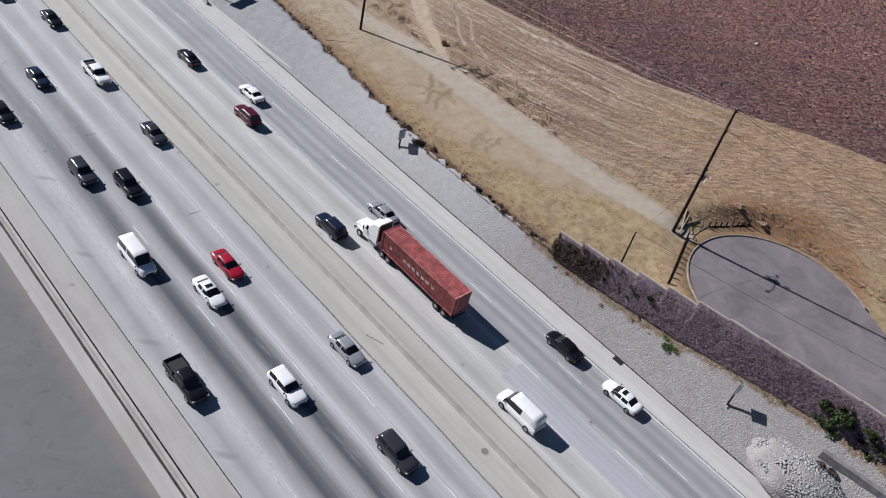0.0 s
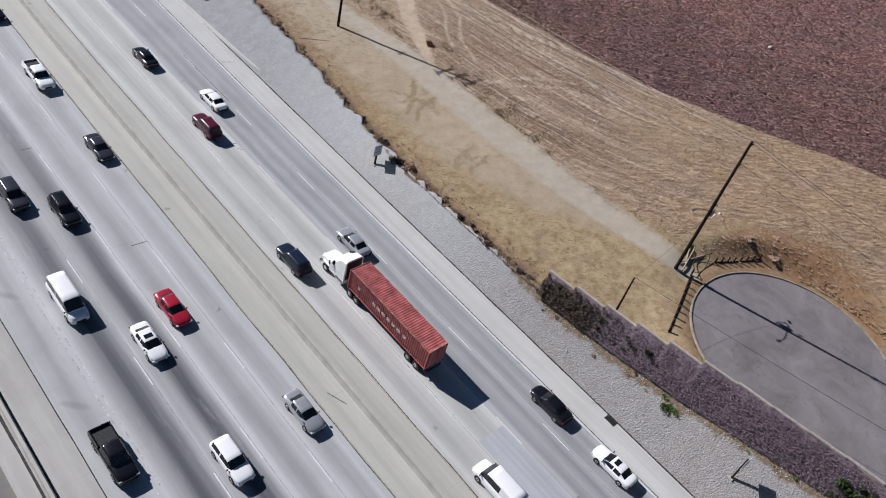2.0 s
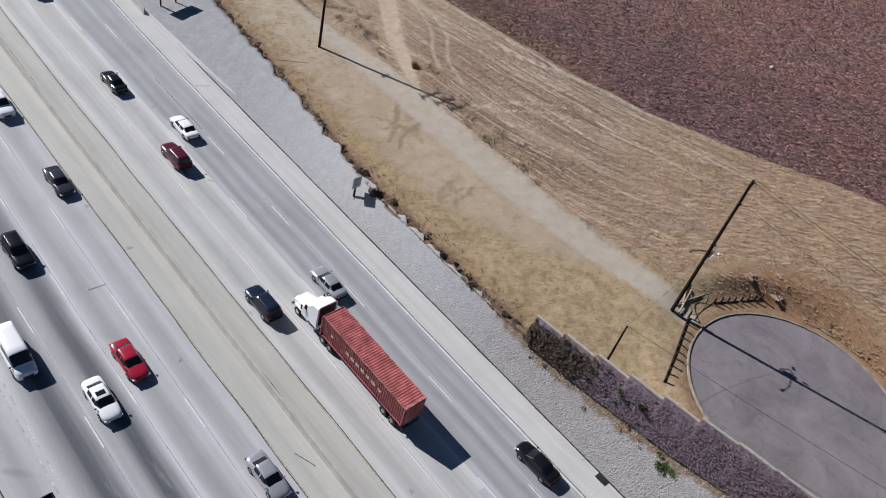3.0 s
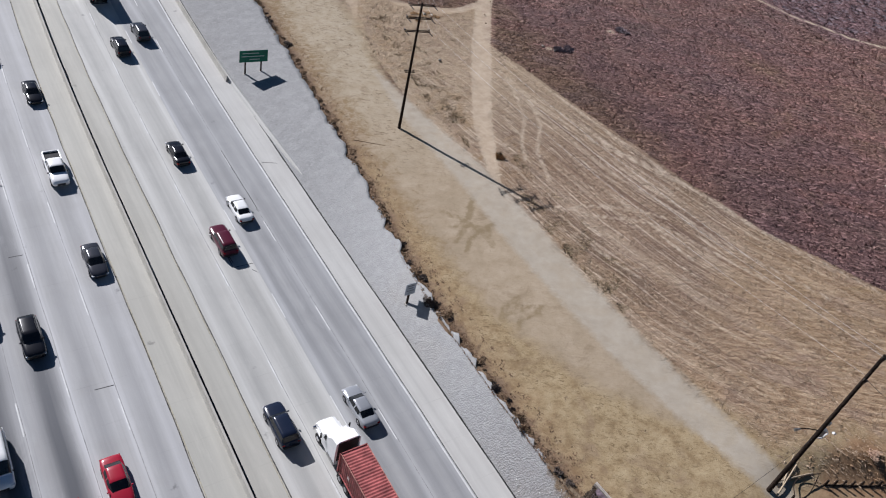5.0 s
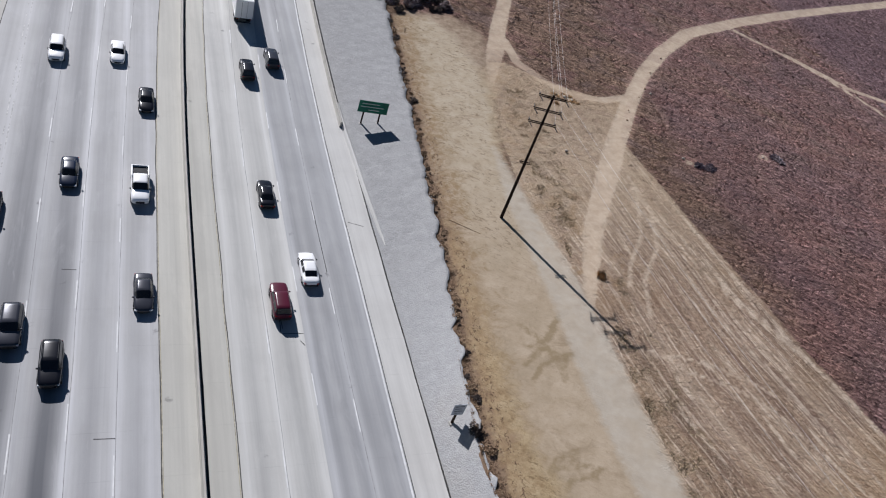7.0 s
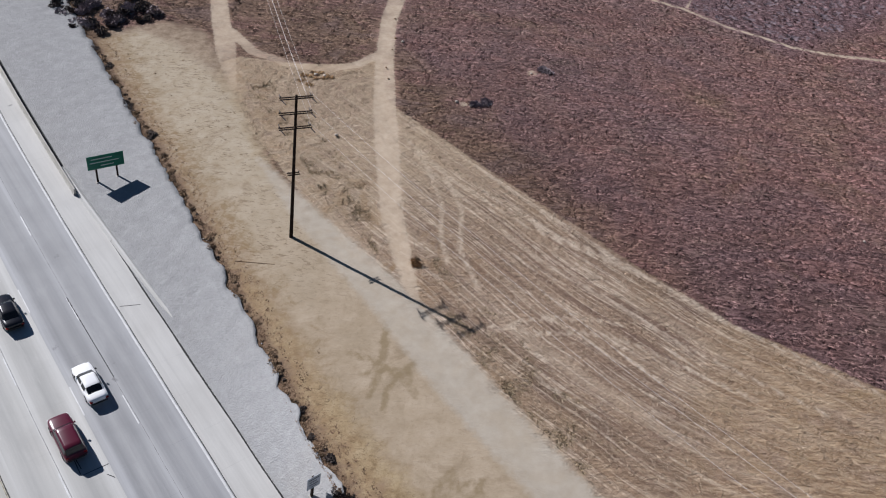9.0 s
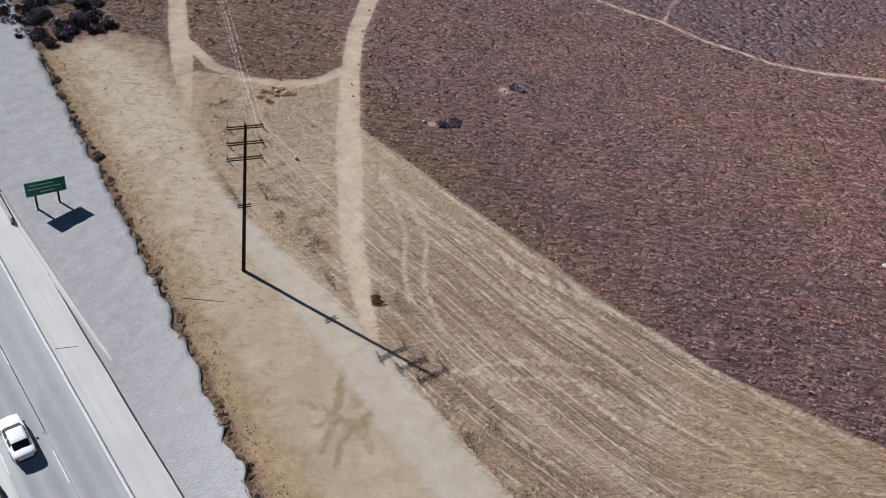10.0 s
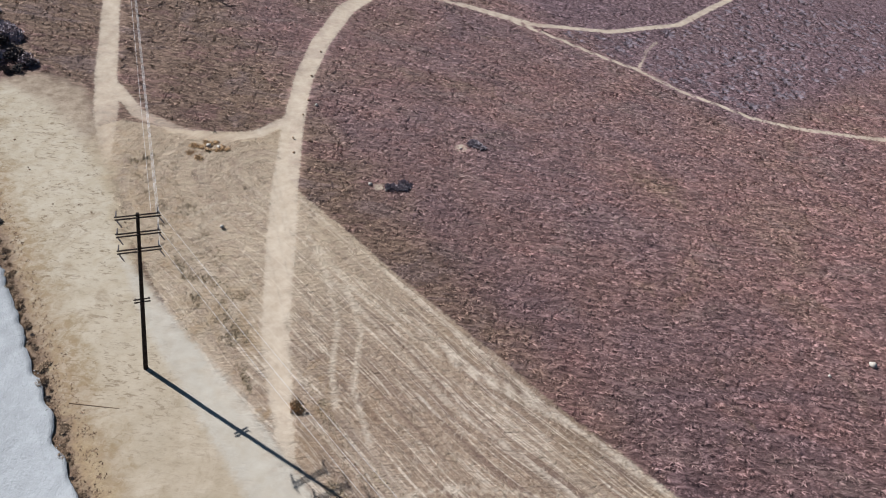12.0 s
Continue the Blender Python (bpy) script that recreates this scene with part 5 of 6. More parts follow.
M["coping_white"] = plain("white_enamel", (0.75, 0.75, 0.74), 0.4, vary=0.05)
pole_b = utility_pole("utility_pole", 47.8, 2.1, 18.3, "tall dark wooden utility pole with a lamp arm", 0.22)
ends_b = [crossarm(pole_b, 18.0, 0.9, 0, False, 2), crossarm(pole_b, 15.4, 0.6, 0, False, 2)]
for z0, z1, r in ((8.2, 9.0, 0.24), (9.6, 9.9, 0.12)):
    part("transformer", tube((0.45, -0.1, z0), (0.45, -0.1, z1), r, r, 12), M["steel"], pole_b)
lamp_arm = bmesh.new()
prev = Vector((0, 0, 8.9))
for k in range(1, 7):
    t = k / 6
    p = Vector((-2.4 * t, 0.7 * t, 8.9 + 0.75 * math.sin(t * 1.5)))
    add_tube(lamp_arm, prev, p, 0.045, 0.045, 6)
    prev = p
arm = part("lamp_arm", lamp_arm, M["wood_pole"], pole_b)
part("lamp_head", tube((-2.35, 0.68, 9.65), (-2.85, 0.82, 9.6), 0.07, 0.14, 8), M["steel"], pole_b)
bracket = [(0.1, 0.0, 8.3), (0.9, -0.1, 8.75), (1.3, -0.3, 8.2), (0.7, -0.25, 7.8), (0.1, -0.05, 8.0)]
for a, b in zip(bracket, bracket[1:]):
    part("white_bracket", tube(a, b, 0.06, 0.06, 6), M["coping_white"], pole_b)
part("white_lamp", tube((1.7, -0.5, 8.3), (2.1, -0.6, 8.0), 0.12, 0.09, 8), M["coping_white"], pole_b)
part("cable_guard", box(0.18, 0.3, -0.06, 0.06, 0, 3.0), M["steel"], pole_b)

utility_pole("guy_pole", 35.3, 1.5, 7.1, "short dark wooden pole behind the overgrown wall", 0.14)
pole_d = utility_pole("utility_pole", 79.2, 152.3, 18.0, "distant wooden utility pole beside the dirt track", 0.2)
ends_d = [crossarm(pole_d, z, 3.3, -15) for z in (17.6, 15.9, 14.2)]
pole_e = utility_pole("utility_pole", 52.5, -62.0, 18.0, "wooden utility pole along the dead-end street", 0.2)
ends_e = [crossarm(pole_e, 17.7, 0.9, 0, False, 2), crossarm(pole_e, 15.2, 0.6, 0, False, 2)]


def wire(a, b, sag, r=0.012, label="thin bare overhead power line", mat="cable"):
    a, b = Vector(a), Vector(b)
    side = (b - a).cross(Vector((0, 0, 1))).normalized() * r
    up = Vector((0, 0, r))
    rings = []
    for k in range(19):
        t = k / 18
        p = a.lerp(b, t) - Vector((0, 0, sag * 4 * t * (1 - t)))
        rings.append([p - side, p - up, p + side, p + up])
    return tagged(part("power_line", loft(rings), M[mat]), label, "power line", "power lines")


for lev in range(3):
    for inset in ((0.0, 0.55) if lev == 0 else (0.0,)):
        wire(ends_a[lev][2].lerp(ends_a[lev][0], inset / 3.0), ends_d[lev][2].lerp(ends_d[lev][0], inset / 3.0), 1.6)
for lev, end in enumerate((ends_b[0][1], ends_b[0][0], ends_b[1][1])):
    wire(ends_a[lev][2], end, 1.3)
for k in (0, 1):
    wire(ends_b[0][k], ends_e[0][k], 1.2, 0.02, "thin dark overhead cable", "dark_cable")
wire(ends_b[1][0], ends_e[1][0], 1.4, 0.02, "thin dark overhead cable", "dark_cable")
wire((35.3, 1.5, gz(35.3, 1.5) + 7.3), (47.8, 2.1, gz(47.8, 2.1) + 8.0), 0.4, 0.012, "thin dark overhead cable", "dark_cable")
wire((35.3, 1.5, gz(35.3, 1.5) + 7.2), (52.5, -62.0, 12.5), 1.0, 0.025, "thin dark overhead cable", "dark_cable")


# ---- signs ----
M["sign_text"] = plain("faded_sign_lettering", (0.45, 0.56, 0.52), 0.5, vary=0.1)

def road_sign(name, x, y, posts, panel, mat, label, bars=(), turn=0.0):
    """A roadside sign. posts: their x offsets; panel: x0, x1, z0, z1; bars: x0, x1, z0, z1, material."""
    z = float(slope_height(x, y)) if x < float(np.interp(y, TOP_Y, TOP_X)) else gz(x, y)
    s = base(name, pose(x, y, z, 0, 0, turn), label, "road sign")
    x0, x1, z0, z1 = panel
    for u in posts:
        drop = z - float(slope_height(x + u, y))
        part("post", box(u - 0.10, u + 0.10, 0.0, 0.18, -drop - 0.3 - 0.1, z1 - 0.15, 0.01), M["wood_post"], s)
        part("footing", box(u - 0.22, u + 0.22, -0.15, 0.29, -drop - 0.2, -drop + 0.06, 0.03), M["barrier"], s)
    p = part("panel", box(x0, x1, -0.045, -0.004, z0, z1, 0.012), M[mat], s)
    part("panel_back", box(x0 + 0.02, x1 - 0.02, -0.003, 0.0, z0 + 0.02, z1 - 0.02), M["sign_back"], s)
    for a, b, c, d, bm_mat in bars:
        part("lettering_bar", box(a, b, -0.053, -0.047, c, d), M[bm_mat], p)
    return s


road_sign("highway_sign", 33.2, 86.1, (-1.15, 1.15), (-2.05, 2.05, 1.8, 3.65), "sign_green", "large green highway guide sign on two posts above the rock slope", [(-1.6, 0.8, 3.14, 3.26, "sign_text"), (-1.75, 1.5, 2.66, 2.78, "sign_text"), (-0.6, 0.9, 2.18, 2.30, "sign_text")], -5)
road_sign("route_sign", 31.1, 36.7, (0.0,), (-0.62, 0.62, 1.5, 3.1), "sign_white", "pale road sign on one dark post in the rock slope", [(-0.45, 0.45, 2.72, 2.85, "bar_grey"), (-0.4, 0.3, 2.4, 2.5, "bar_grey"), (-0.45, 0.4, 2.05, 2.17, "bar_grey"), (-0.3, 0.3, 1.75, 1.83, "bar_grey")])
road_sign("roadside_sign", 32.4, -17.6, (0.0,), (-0.52, 0.52, 2.1, 3.45), "sign_white", "road sign on one dark post seen edge-on", [(-0.4, 0.4, 3.1, 3.22, "bar_grey"), (-0.4, 0.4, 2.7, 2.82, "bar_grey"), (-0.35, 0.3, 2.3, 2.42, "bar_grey")], -4)
shrub("dark", 32.2, 35.2, 1.0, "dark round bush behind the pale road sign", tall=1.1)
shrub("dark", 32.6, 34.6, 0.8, "dark round bush behind the pale road sign")


# ---- culvert by the road ----
mound = bmesh.new()
bmesh.ops.create_icosphere(mound, subdivisions=4, radius=1.0)
for v in mound.verts:
    q = v.co.copy()
    k = 1 + 0.10 * noise.noise(q * 2.5) + 0.06 * noise.noise(q * 7)
    v.co = Vector((32.3 + 3.7 * q.x * k, -27.2 + 5.8 * q.y * k, 1.1 + 2.3 * q.z * k))
tagged(part("rock_mound", mound, M["rock"], smooth=True), "rounded mound of grouted grey rock", "rock mound", kind="structure")
rim = bpy.data.objects["rock_mound"].data.attributes.new("rim", "FLOAT", "POINT")
rim.data.foreach_set("value", [-9.0] * len(rim.data))
n = 2600
a, q = rng.uniform(0, 6.283, n), np.sqrt(rng.random(n))
cobbles = np.stack([32.3 + 3.5 * q * np.cos(a), -27.2 + 5.5 * q * np.sin(a), 1.17 + 2.28 * np.sqrt(1 - 0.93 * q * q), rng.uniform(0.07, 0.15, n), rng.uniform(0.35, 0.6, n), rng.uniform(0, 6.3, n)], -1)
ob = scatter("mound_cobbles", lumps(5, 0.2, seed=17), cobbles, M["stones"], rng)
tagged(ob, "grey cobbles bedded in the rock mound", "stones", kind="stuff")
rings = []
for y, x in ((-27.2, 34.2), (-33, 34.9), (-60, 38)):
    rings.append([(x - 0.1, y, 1.0), (x + 0.5, y, 1.0), (x + 0.5, y, 4.5), (x - 0.1, y, 4.5)])
tagged(part("wall_culvert", loft(rings), M.setdefault("culvert", plain("culvert_concrete", (0.22, 0.215, 0.215), 0.9, vary=0.15, scale=1.5))), "grey concrete culvert wall in the slope", "wall", kind="structure")
shrub("dark", 33.5, -27.8, 0.7, "dark dry bush beside the culvert wall", tall=0.7, z=3.2)
shrub("dark", 33.6, -29.2, 0.8, "dark dry bush beside the culvert wall", tall=0.7, z=3.2)

# ---- things on the open ground ----
M["far_bush"] = plant_material("grey_purple_bush", (0.185, 0.142, 0.155), (0.33, 0.26, 0.275))
shrub("rusty", 53.5, 53.0, 1.0, "lone brown bush at the end of the dirt path")
shrub("dry", 53.8, 53.3, 0.7, "lone brown bush at the end of the dirt path")
for cx, cy in ((80.9, 74.2), (95.8, 76.8)):
    for k in range(5):
        shrub("grey", cx + rng.uniform(-1, 1), cy + rng.uniform(-0.6, 0.6), rng.uniform(0.7, 1.2), "burnt grey bush heap in the brush", "burnt bush heaps", tall=0.8)
for k in range(90):
    shrub("dark" if k % 3 == 0 else "grey", rng.uniform(42.5, 56), rng.uniform(120, 148), rng.uniform(1.0, 1.9), "dark dense bush beyond the dirt lot", "dark bushes beyond the lot")
FAR_BRUSH = [(141, 82), (149, 65), (200, 64), (240, 70), (240, 104), (196, 99), (168, 93.5), (150, 95.5), (138, 101)]
n = 1500
x, y = rng.uniform(136, 240, n), rng.uniform(60, 106, n)
keep = (inside(x, y, FAR_BRUSH) > 0) & (line_distance(x, y, TRAIL) > 1.6) & (line_distance(x, y, TRAIL_B) > 1.8) & (line_distance(x, y, FORK) > 1.0)
x, y = x[keep], y[keep]
far = np.stack([x, y, surface_z(x, y) - 0.1, rng.uniform(0.4, 1.1, len(x)), rng.uniform(0.22, 0.42, len(x)), rng.uniform(0, 6.3, len(x))], -1)
ob = scatter("hillside_bushes", [tuft(22, 160 + s, 1.0, 0.22) for s in range(5)], far, M["far_bush"], rng)
tagged(ob, "rounded grey-purple bushes on the far hillside", "bushes", kind="stuff")
for x, y, s in ((78.5, 76.6, 0.3), (79.4, 74.6, 0.22), (93.8, 77.4, 0.22), (60.0, 78.5, 0.3), (66.1, 93.4, 0.35), (67.0, 92.5, 0.3), (104.8, 24.5, 0.45), (99.1, 26.4, 0.2), (83.0, 95.5, 0.3)):
    v, f = lumps(1, 0.18, seed=int(x * 10))[0]
    b = arrays("boulder", v * s, f, M.setdefault("pale_rock", plain("pale_rock", (0.50, 0.44, 0.37), 0.9, vary=0.2, scale=4)))
    b.matrix_world = pose(x, y, gz(x, y) + 0.15 * s, 0, 0, 30)
    tagged(b, "pale boulder lying in dry grass", "boulder", "boulders")
for k, (t, off) in enumerate(((0.30, 0.3), (0.34, -0.4), (0.40, 0.2), (0.44, 0.5), (0.52, -0.2), (0.60, 0.3))):
    x, y = 71 + 60 * (t - 0.25), 83.5 + 72 * (t - 0.25)
    v, f = lumps(1, 0.2, seed=60 + k)[0]
    b = arrays("clod", v * 0.2, f, M["dry_shrub"])
    b.matrix_world = pose(x + off, y, gz(x, y) + 0.0, 0, 0, 0)
    tagged(b, "dark clod of earth on the dirt path", "clod", "clods on the path")
for k in range(14):
    shrub("rusty", rng.uniform(63.5, 67.8), rng.uniform(90.2, 94.4), rng.uniform(0.5, 0.95), "rusty orange dry weed clump beside the dirt path", "rusty weeds by the path", tall=0.5)
for k in range(26):
    x, y = rng.uniform(38, 52), rng.uniform(84, 117)
    if float(line_distance(np.array(x), np.array(y), FAR_TRACK)) > 2.0:
        shrub("dry", x, y, rng.uniform(0.12, 0.3), "small dry weed clump on the bare dirt lot", "weeds on the dirt lot", tall=0.35)
for a, b in (((48.2, 1.4), (52.0, 2.6)), ((48.8, 2.4), (53.0, 1.4)), ((49.5, 1.9), (52.4, 3.4))):
    pl = part("timber", tube((*a, gz(*a) + 0.08), (*b, gz(*b) + 0.10), 0.09, 0.07, 7), M.setdefault("pale_wood", plain("pale_dry_wood", (0.45, 0.36, 0.25), 0.85, vary=0.2)))
    tagged(pl, "pale dry timber lying by the utility pole", "timber", "timbers by the pole")
pl = part("fallen_branch", tube((38.5, 64.6, gz(38.5, 64.6) + 0.05), (41.6, 61.6, gz(41.6, 61.6) + 0.05), 0.045, 0.02, 6), M["dry_shrub"])
tagged(pl, "thin dry branch lying on bare dirt", "branch")
# dry thicket behind the post fence and rough bank cut above the turning circle
for k in range(5):
    a, r = radians(rng.uniform(34, 58)), 14.2 + 2.2 * rng.random()
    shrub("bank", 49.8 + r * math.cos(a), -13 + r * math.sin(a), rng.uniform(0.5, 1.0), "dense brown dry bush on the cut bank", "bushes on the bank", tall=rng.uniform(0.3, 0.5))
n = 1200
t = rng.uniform(radians(-35), radians(78), n)
rr = 12.7 + 6.5 * rng.random(n) ** 1.3
x, y = 49.8 + rr * np.cos(t), -13 + rr * np.sin(t)
keep = ground_z(x, y) > 5.7
x, y, n = x[keep], y[keep], int(keep.sum())
bank = np.stack([x, y, ground_z(x, y) - 0.05, rng.uniform(0.14, 0.40, n), rng.uniform(0.06, 0.15, n), rng.uniform(0, 6.3, n)], -1)
ob = scatter("bank_grass", [tuft(10, 80 + s, 0.9, 0.18) for s in range(4)], bank, M.setdefault("bank", plant_material("bank_grass", (0.31, 0.195, 0.115), (0.50, 0.345, 0.205))), rng)
tagged(ob, "tangled brown grass on the cut bank", "grass", kind="stuff")


# ---- vehicles ----
def paint(name, col, rough=0.28, metal=0.0):
    m = Mat(name, rough, metal, 0.5)
    m.color(m.mix(m.remap(m.noise(3.0, 4), 0.4, 0.8, 0, 0.15), col, tuple(c * 0.75 + 0.02 for c in col)))
    m.b.inputs["Coat Weight"].default_value = 0.2
    m.b.inputs["Coat Roughness"].default_value = 0.2
    return m.m


PAINT = {
    "white": paint("white_car_paint", (0.88, 0.88, 0.87)),
    "silver": paint("silver_car_paint", (0.40, 0.41, 0.43), 0.28, 0.35),
    "grey": paint("grey_car_paint", (0.048, 0.05, 0.062), 0.24, 0.3),
    "black": paint("black_car_paint", (0.007, 0.007, 0.010), 0.22),
    "dark_blue": paint("dark_blue_car_paint", (0.012, 0.018, 0.038), 0.24),
    "red": paint("red_car_paint", (0.36, 0.012, 0.032)),
    "maroon": paint("maroon_car_paint", (0.085, 0.008, 0.022)),
    "truck_red": paint("truck_red_paint", (0.42, 0.02, 0.03)),
}
M["glass"] = plain("tinted_glass", (0.012, 0.014, 0.017), 0.2, vary=0.02, spec=0.5)
M["tyre"] = plain("tyre_rubber", (0.018, 0.018, 0.018), 0.85, vary=0.2)
M["rim"] = plain("alloy_rim", (0.40, 0.40, 0.41), 0.35, 0.8, vary=0.1)
M["trim"] = plain("black_plastic_trim", (0.02, 0.02, 0.021), 0.6, vary=0.15)
M["head"] = plain("headlight_lens", (0.72, 0.74, 0.76), 0.12, vary=0.04)
M["tail"] = plain("tail_light_lens", (0.30, 0.008, 0.008), 0.15, vary=0.05)
M["chrome"] = plain("chrome", (0.6, 0.6, 0.61), 0.15, 1.0, vary=0.05)
M["interior"] = plain("bed_liner", (0.03, 0.03, 0.032), 0.8, vary=0.15)


def body_ring(y, w, z0, z1):
    """Rounded cross-section of a car body."""
    zm = z0 + 0.55 * (z1 - z0)
    half = [(0.0, z0), (0.80 * w, z0), (0.95 * w, z0 + 0.07), (w, z0 + 0.2), (w, zm), (0.97 * w, z1 - 0.10), (0.90 * w, z1 - 0.03), (0.60 * w, z1 + 0.012), (0.0, z1 + 0.03)]
    return [(x, y, z) for x, z in half] + [(-x, y, z) for x, z in half[-2:0:-1]]


def wheel(car, x, y, r, w=0.22):
    s = 1 if x > 0 else -1
    tyre = part("wheel", tube((x - s * w, y, r), (x + s * 0.01, y, r), r, r, 18), M["tyre"], car)
    part("rim", tube((x - s * 0.02, y, r), (x + s * 0.022, y, r), r * 0.64, r * 0.58, 14), M["rim"], tyre)
    part("hub", tube((x + s * 0.02, y, r), (x + s * 0.035, y, r), r * 0.2, r * 0.16, 8), M["dark_steel"], tyre)


def pane(name, car, quad, mat="glass", inset=0.06, lift=0.012):
    """A glass pane lying on a face given by its four corners."""
    q = [Vector(p) for p in quad]
    c = sum(q, Vector()) / 4
    nrm = (q[1] - q[0]).cross(q[3] - q[0]).normalized()
    if nrm.dot(c - Vector((0, 0, 0.9))) < 0:
        nrm = -nrm
    out = []
    for p in q:
        d = c - p
        out.append(p + d.normalized() * min(inset, d.length * 0.3))
    bm = bmesh.new()
    a = [bm.verts.new(p + nrm * lift) for p in out]
    b = [bm.verts.new(p - nrm * 0.02) for p in out]
    bm.faces.new(a)
    bm.faces.new(b[::-1])
    for i in range(4):
        j = (i + 1) % 4
        bm.faces.new((a[i], a[j], b[j], b[i]))
    bmesh.ops.recalc_face_normals(bm, faces=bm.faces)
    return part(name, bm, M[mat], car)


KINDS = {
    # length, width, stations (y, half width share, low, high), cabin: belt z, roof z, rear foot, front foot, rear top, front top, roof half width; wheel r, wheel y
    "sedan": dict(w=0.91, st=[(-2.42, 0.60, 0.40, 0.80), (-2.36, 0.80, 0.33, 0.90), (-2.15, 0.94, 0.26, 0.98), (-1.6, 0.99, 0.22, 1.0), (0, 1.0, 0.2, 0.97), (1.05, 0.99, 0.2, 0.95), (1.75, 0.96, 0.22, 0.87), (2.1, 0.87, 0.25, 0.79), (2.3, 0.72, 0.29, 0.70), (2.40, 0.50, 0.36, 0.60)], cab=(0.93, 1.44, -1.85, 1.20, -0.95, 0.28, 0.60), r=0.33, wy=1.42),
    "suv": dict(w=0.95, st=[(-2.35, 0.86, 0.42, 1.02), (-2.25, 0.95, 0.34, 1.10), (-1.5, 1.0, 0.28, 1.12), (0, 1.0, 0.26, 1.10), (1.0, 0.99, 0.26, 1.09), (1.8, 0.96, 0.28, 1.03), (2.2, 0.88, 0.32, 0.95), (2.34, 0.74, 0.36, 0.86), (2.40, 0.56, 0.44, 0.76)], cab=(1.06, 1.72, -2.25, 1.05, -1.95, 0.30, 0.68), r=0.37, wy=1.42),
    "pickup": dict(w=0.98, st=[(-2.85, 0.95, 0.5, 1.12), (-2.75, 0.99, 0.44, 1.16), (-1.0, 1.0, 0.38, 1.16), (0.3, 1.0, 0.36, 1.16), (1.2, 0.99, 0.36, 1.17), (2.2, 0.96, 0.38, 1.12), (2.65, 0.90, 0.42, 1.0), (2.8, 0.8, 0.5, 0.85)], cab=(1.12, 1.86, -0.95, 1.35, -0.75, 0.70, 0.70), r=0.41, wy=1.78),
    "van": dict(w=0.98, st=[(-2.75, 0.94, 0.40, 1.15), (-2.65, 0.99, 0.32, 1.2), (-1.0, 1.0, 0.28, 1.2), (0.8, 1.0, 0.28, 1.2), (1.7, 0.98, 0.28, 1.18), (2.3, 0.95, 0.3, 1.08), (2.65, 0.88, 0.34, 0.95), (2.8, 0.76, 0.44, 0.78)], cab=(1.15, 2.25, -2.66, 1.95, -2.55, 1.05, 0.80), r=0.37, wy=1.75),
}


def greenhouse(car, col, zb, zt, yr, yf, tr, tf, hw, bw, solid_sides):
    """The upper body: a curved skin from tail to cowl, with windows cut out of it as parts of their own."""
    mid = (tr + tf) / 2 + 0.1

    def between(a, b, f):
        return a + (b - a) * f

    along = [(yr, 0.03), (between(yr, tr, 0.14), 0.17), (between(yr, tr, 0.86), 0.90), (tr, 0.975), (between(tr, mid, 0.35), 1.0), (mid - 0.06, 1.01), (mid + 0.06, 1.01), (between(tf, mid, 0.35), 1.0), (tf, 0.975), (between(yf, tf, 0.88), 0.91), (between(yf, tf, 0.12), 0.15), (yf, 0.03)]
    half = [(bw, 0.0), (bw * 0.985, 0.14), (between(bw, hw, 0.80), 0.80), (hw * 1.0, 0.93), (hw * 0.72, 0.99), (0.0, 1.0)]
    rings = []
    for y, f in along:
        ends = 1 - 0.05 * (1 - f)
        right = [(x * ends, y, zb - 0.06 + (zt - zb + 0.06) * h * f) for x, h in half]
        rings.append(right + [(-x, a, b) for x, a, b in right[-2::-1]])
    n = len(rings[0])
    group = {}
    for i in range(len(rings) - 1):
        for j in range(n - 1):
            m = min(j, n - 2 - j)
            key = "cabin"
            if i == 9 and m >= 2:
                key = "windshield"
            elif i == 1 and m >= 2 and not solid_sides:
                key = "rear_window"
            elif m == 1 and (6 <= i <= 9 or (2 <= i <= 4 and not solid_sides)):
                key = ("side_window", j < n // 2, i >= 6)
            group.setdefault(key, []).append((i, j))
    for key, cells in group.items():
        bm, at = bmesh.new(), {}

        def corner(i, j):
            if (i, j) not in at:
                at[i, j] = bm.verts.new(rings[i][j])
            return at[i, j]

        for i, j in cells:
            bm.faces.new((corner(i, j), corner(i + 1, j), corner(i + 1, j + 1), corner(i, j + 1)))
        bmesh.ops.recalc_face_normals(bm, faces=bm.faces)
        name = key if isinstance(key, str) else key[0]
        part(name, bm, col if name == "cabin" else M["glass"], car, smooth=True)


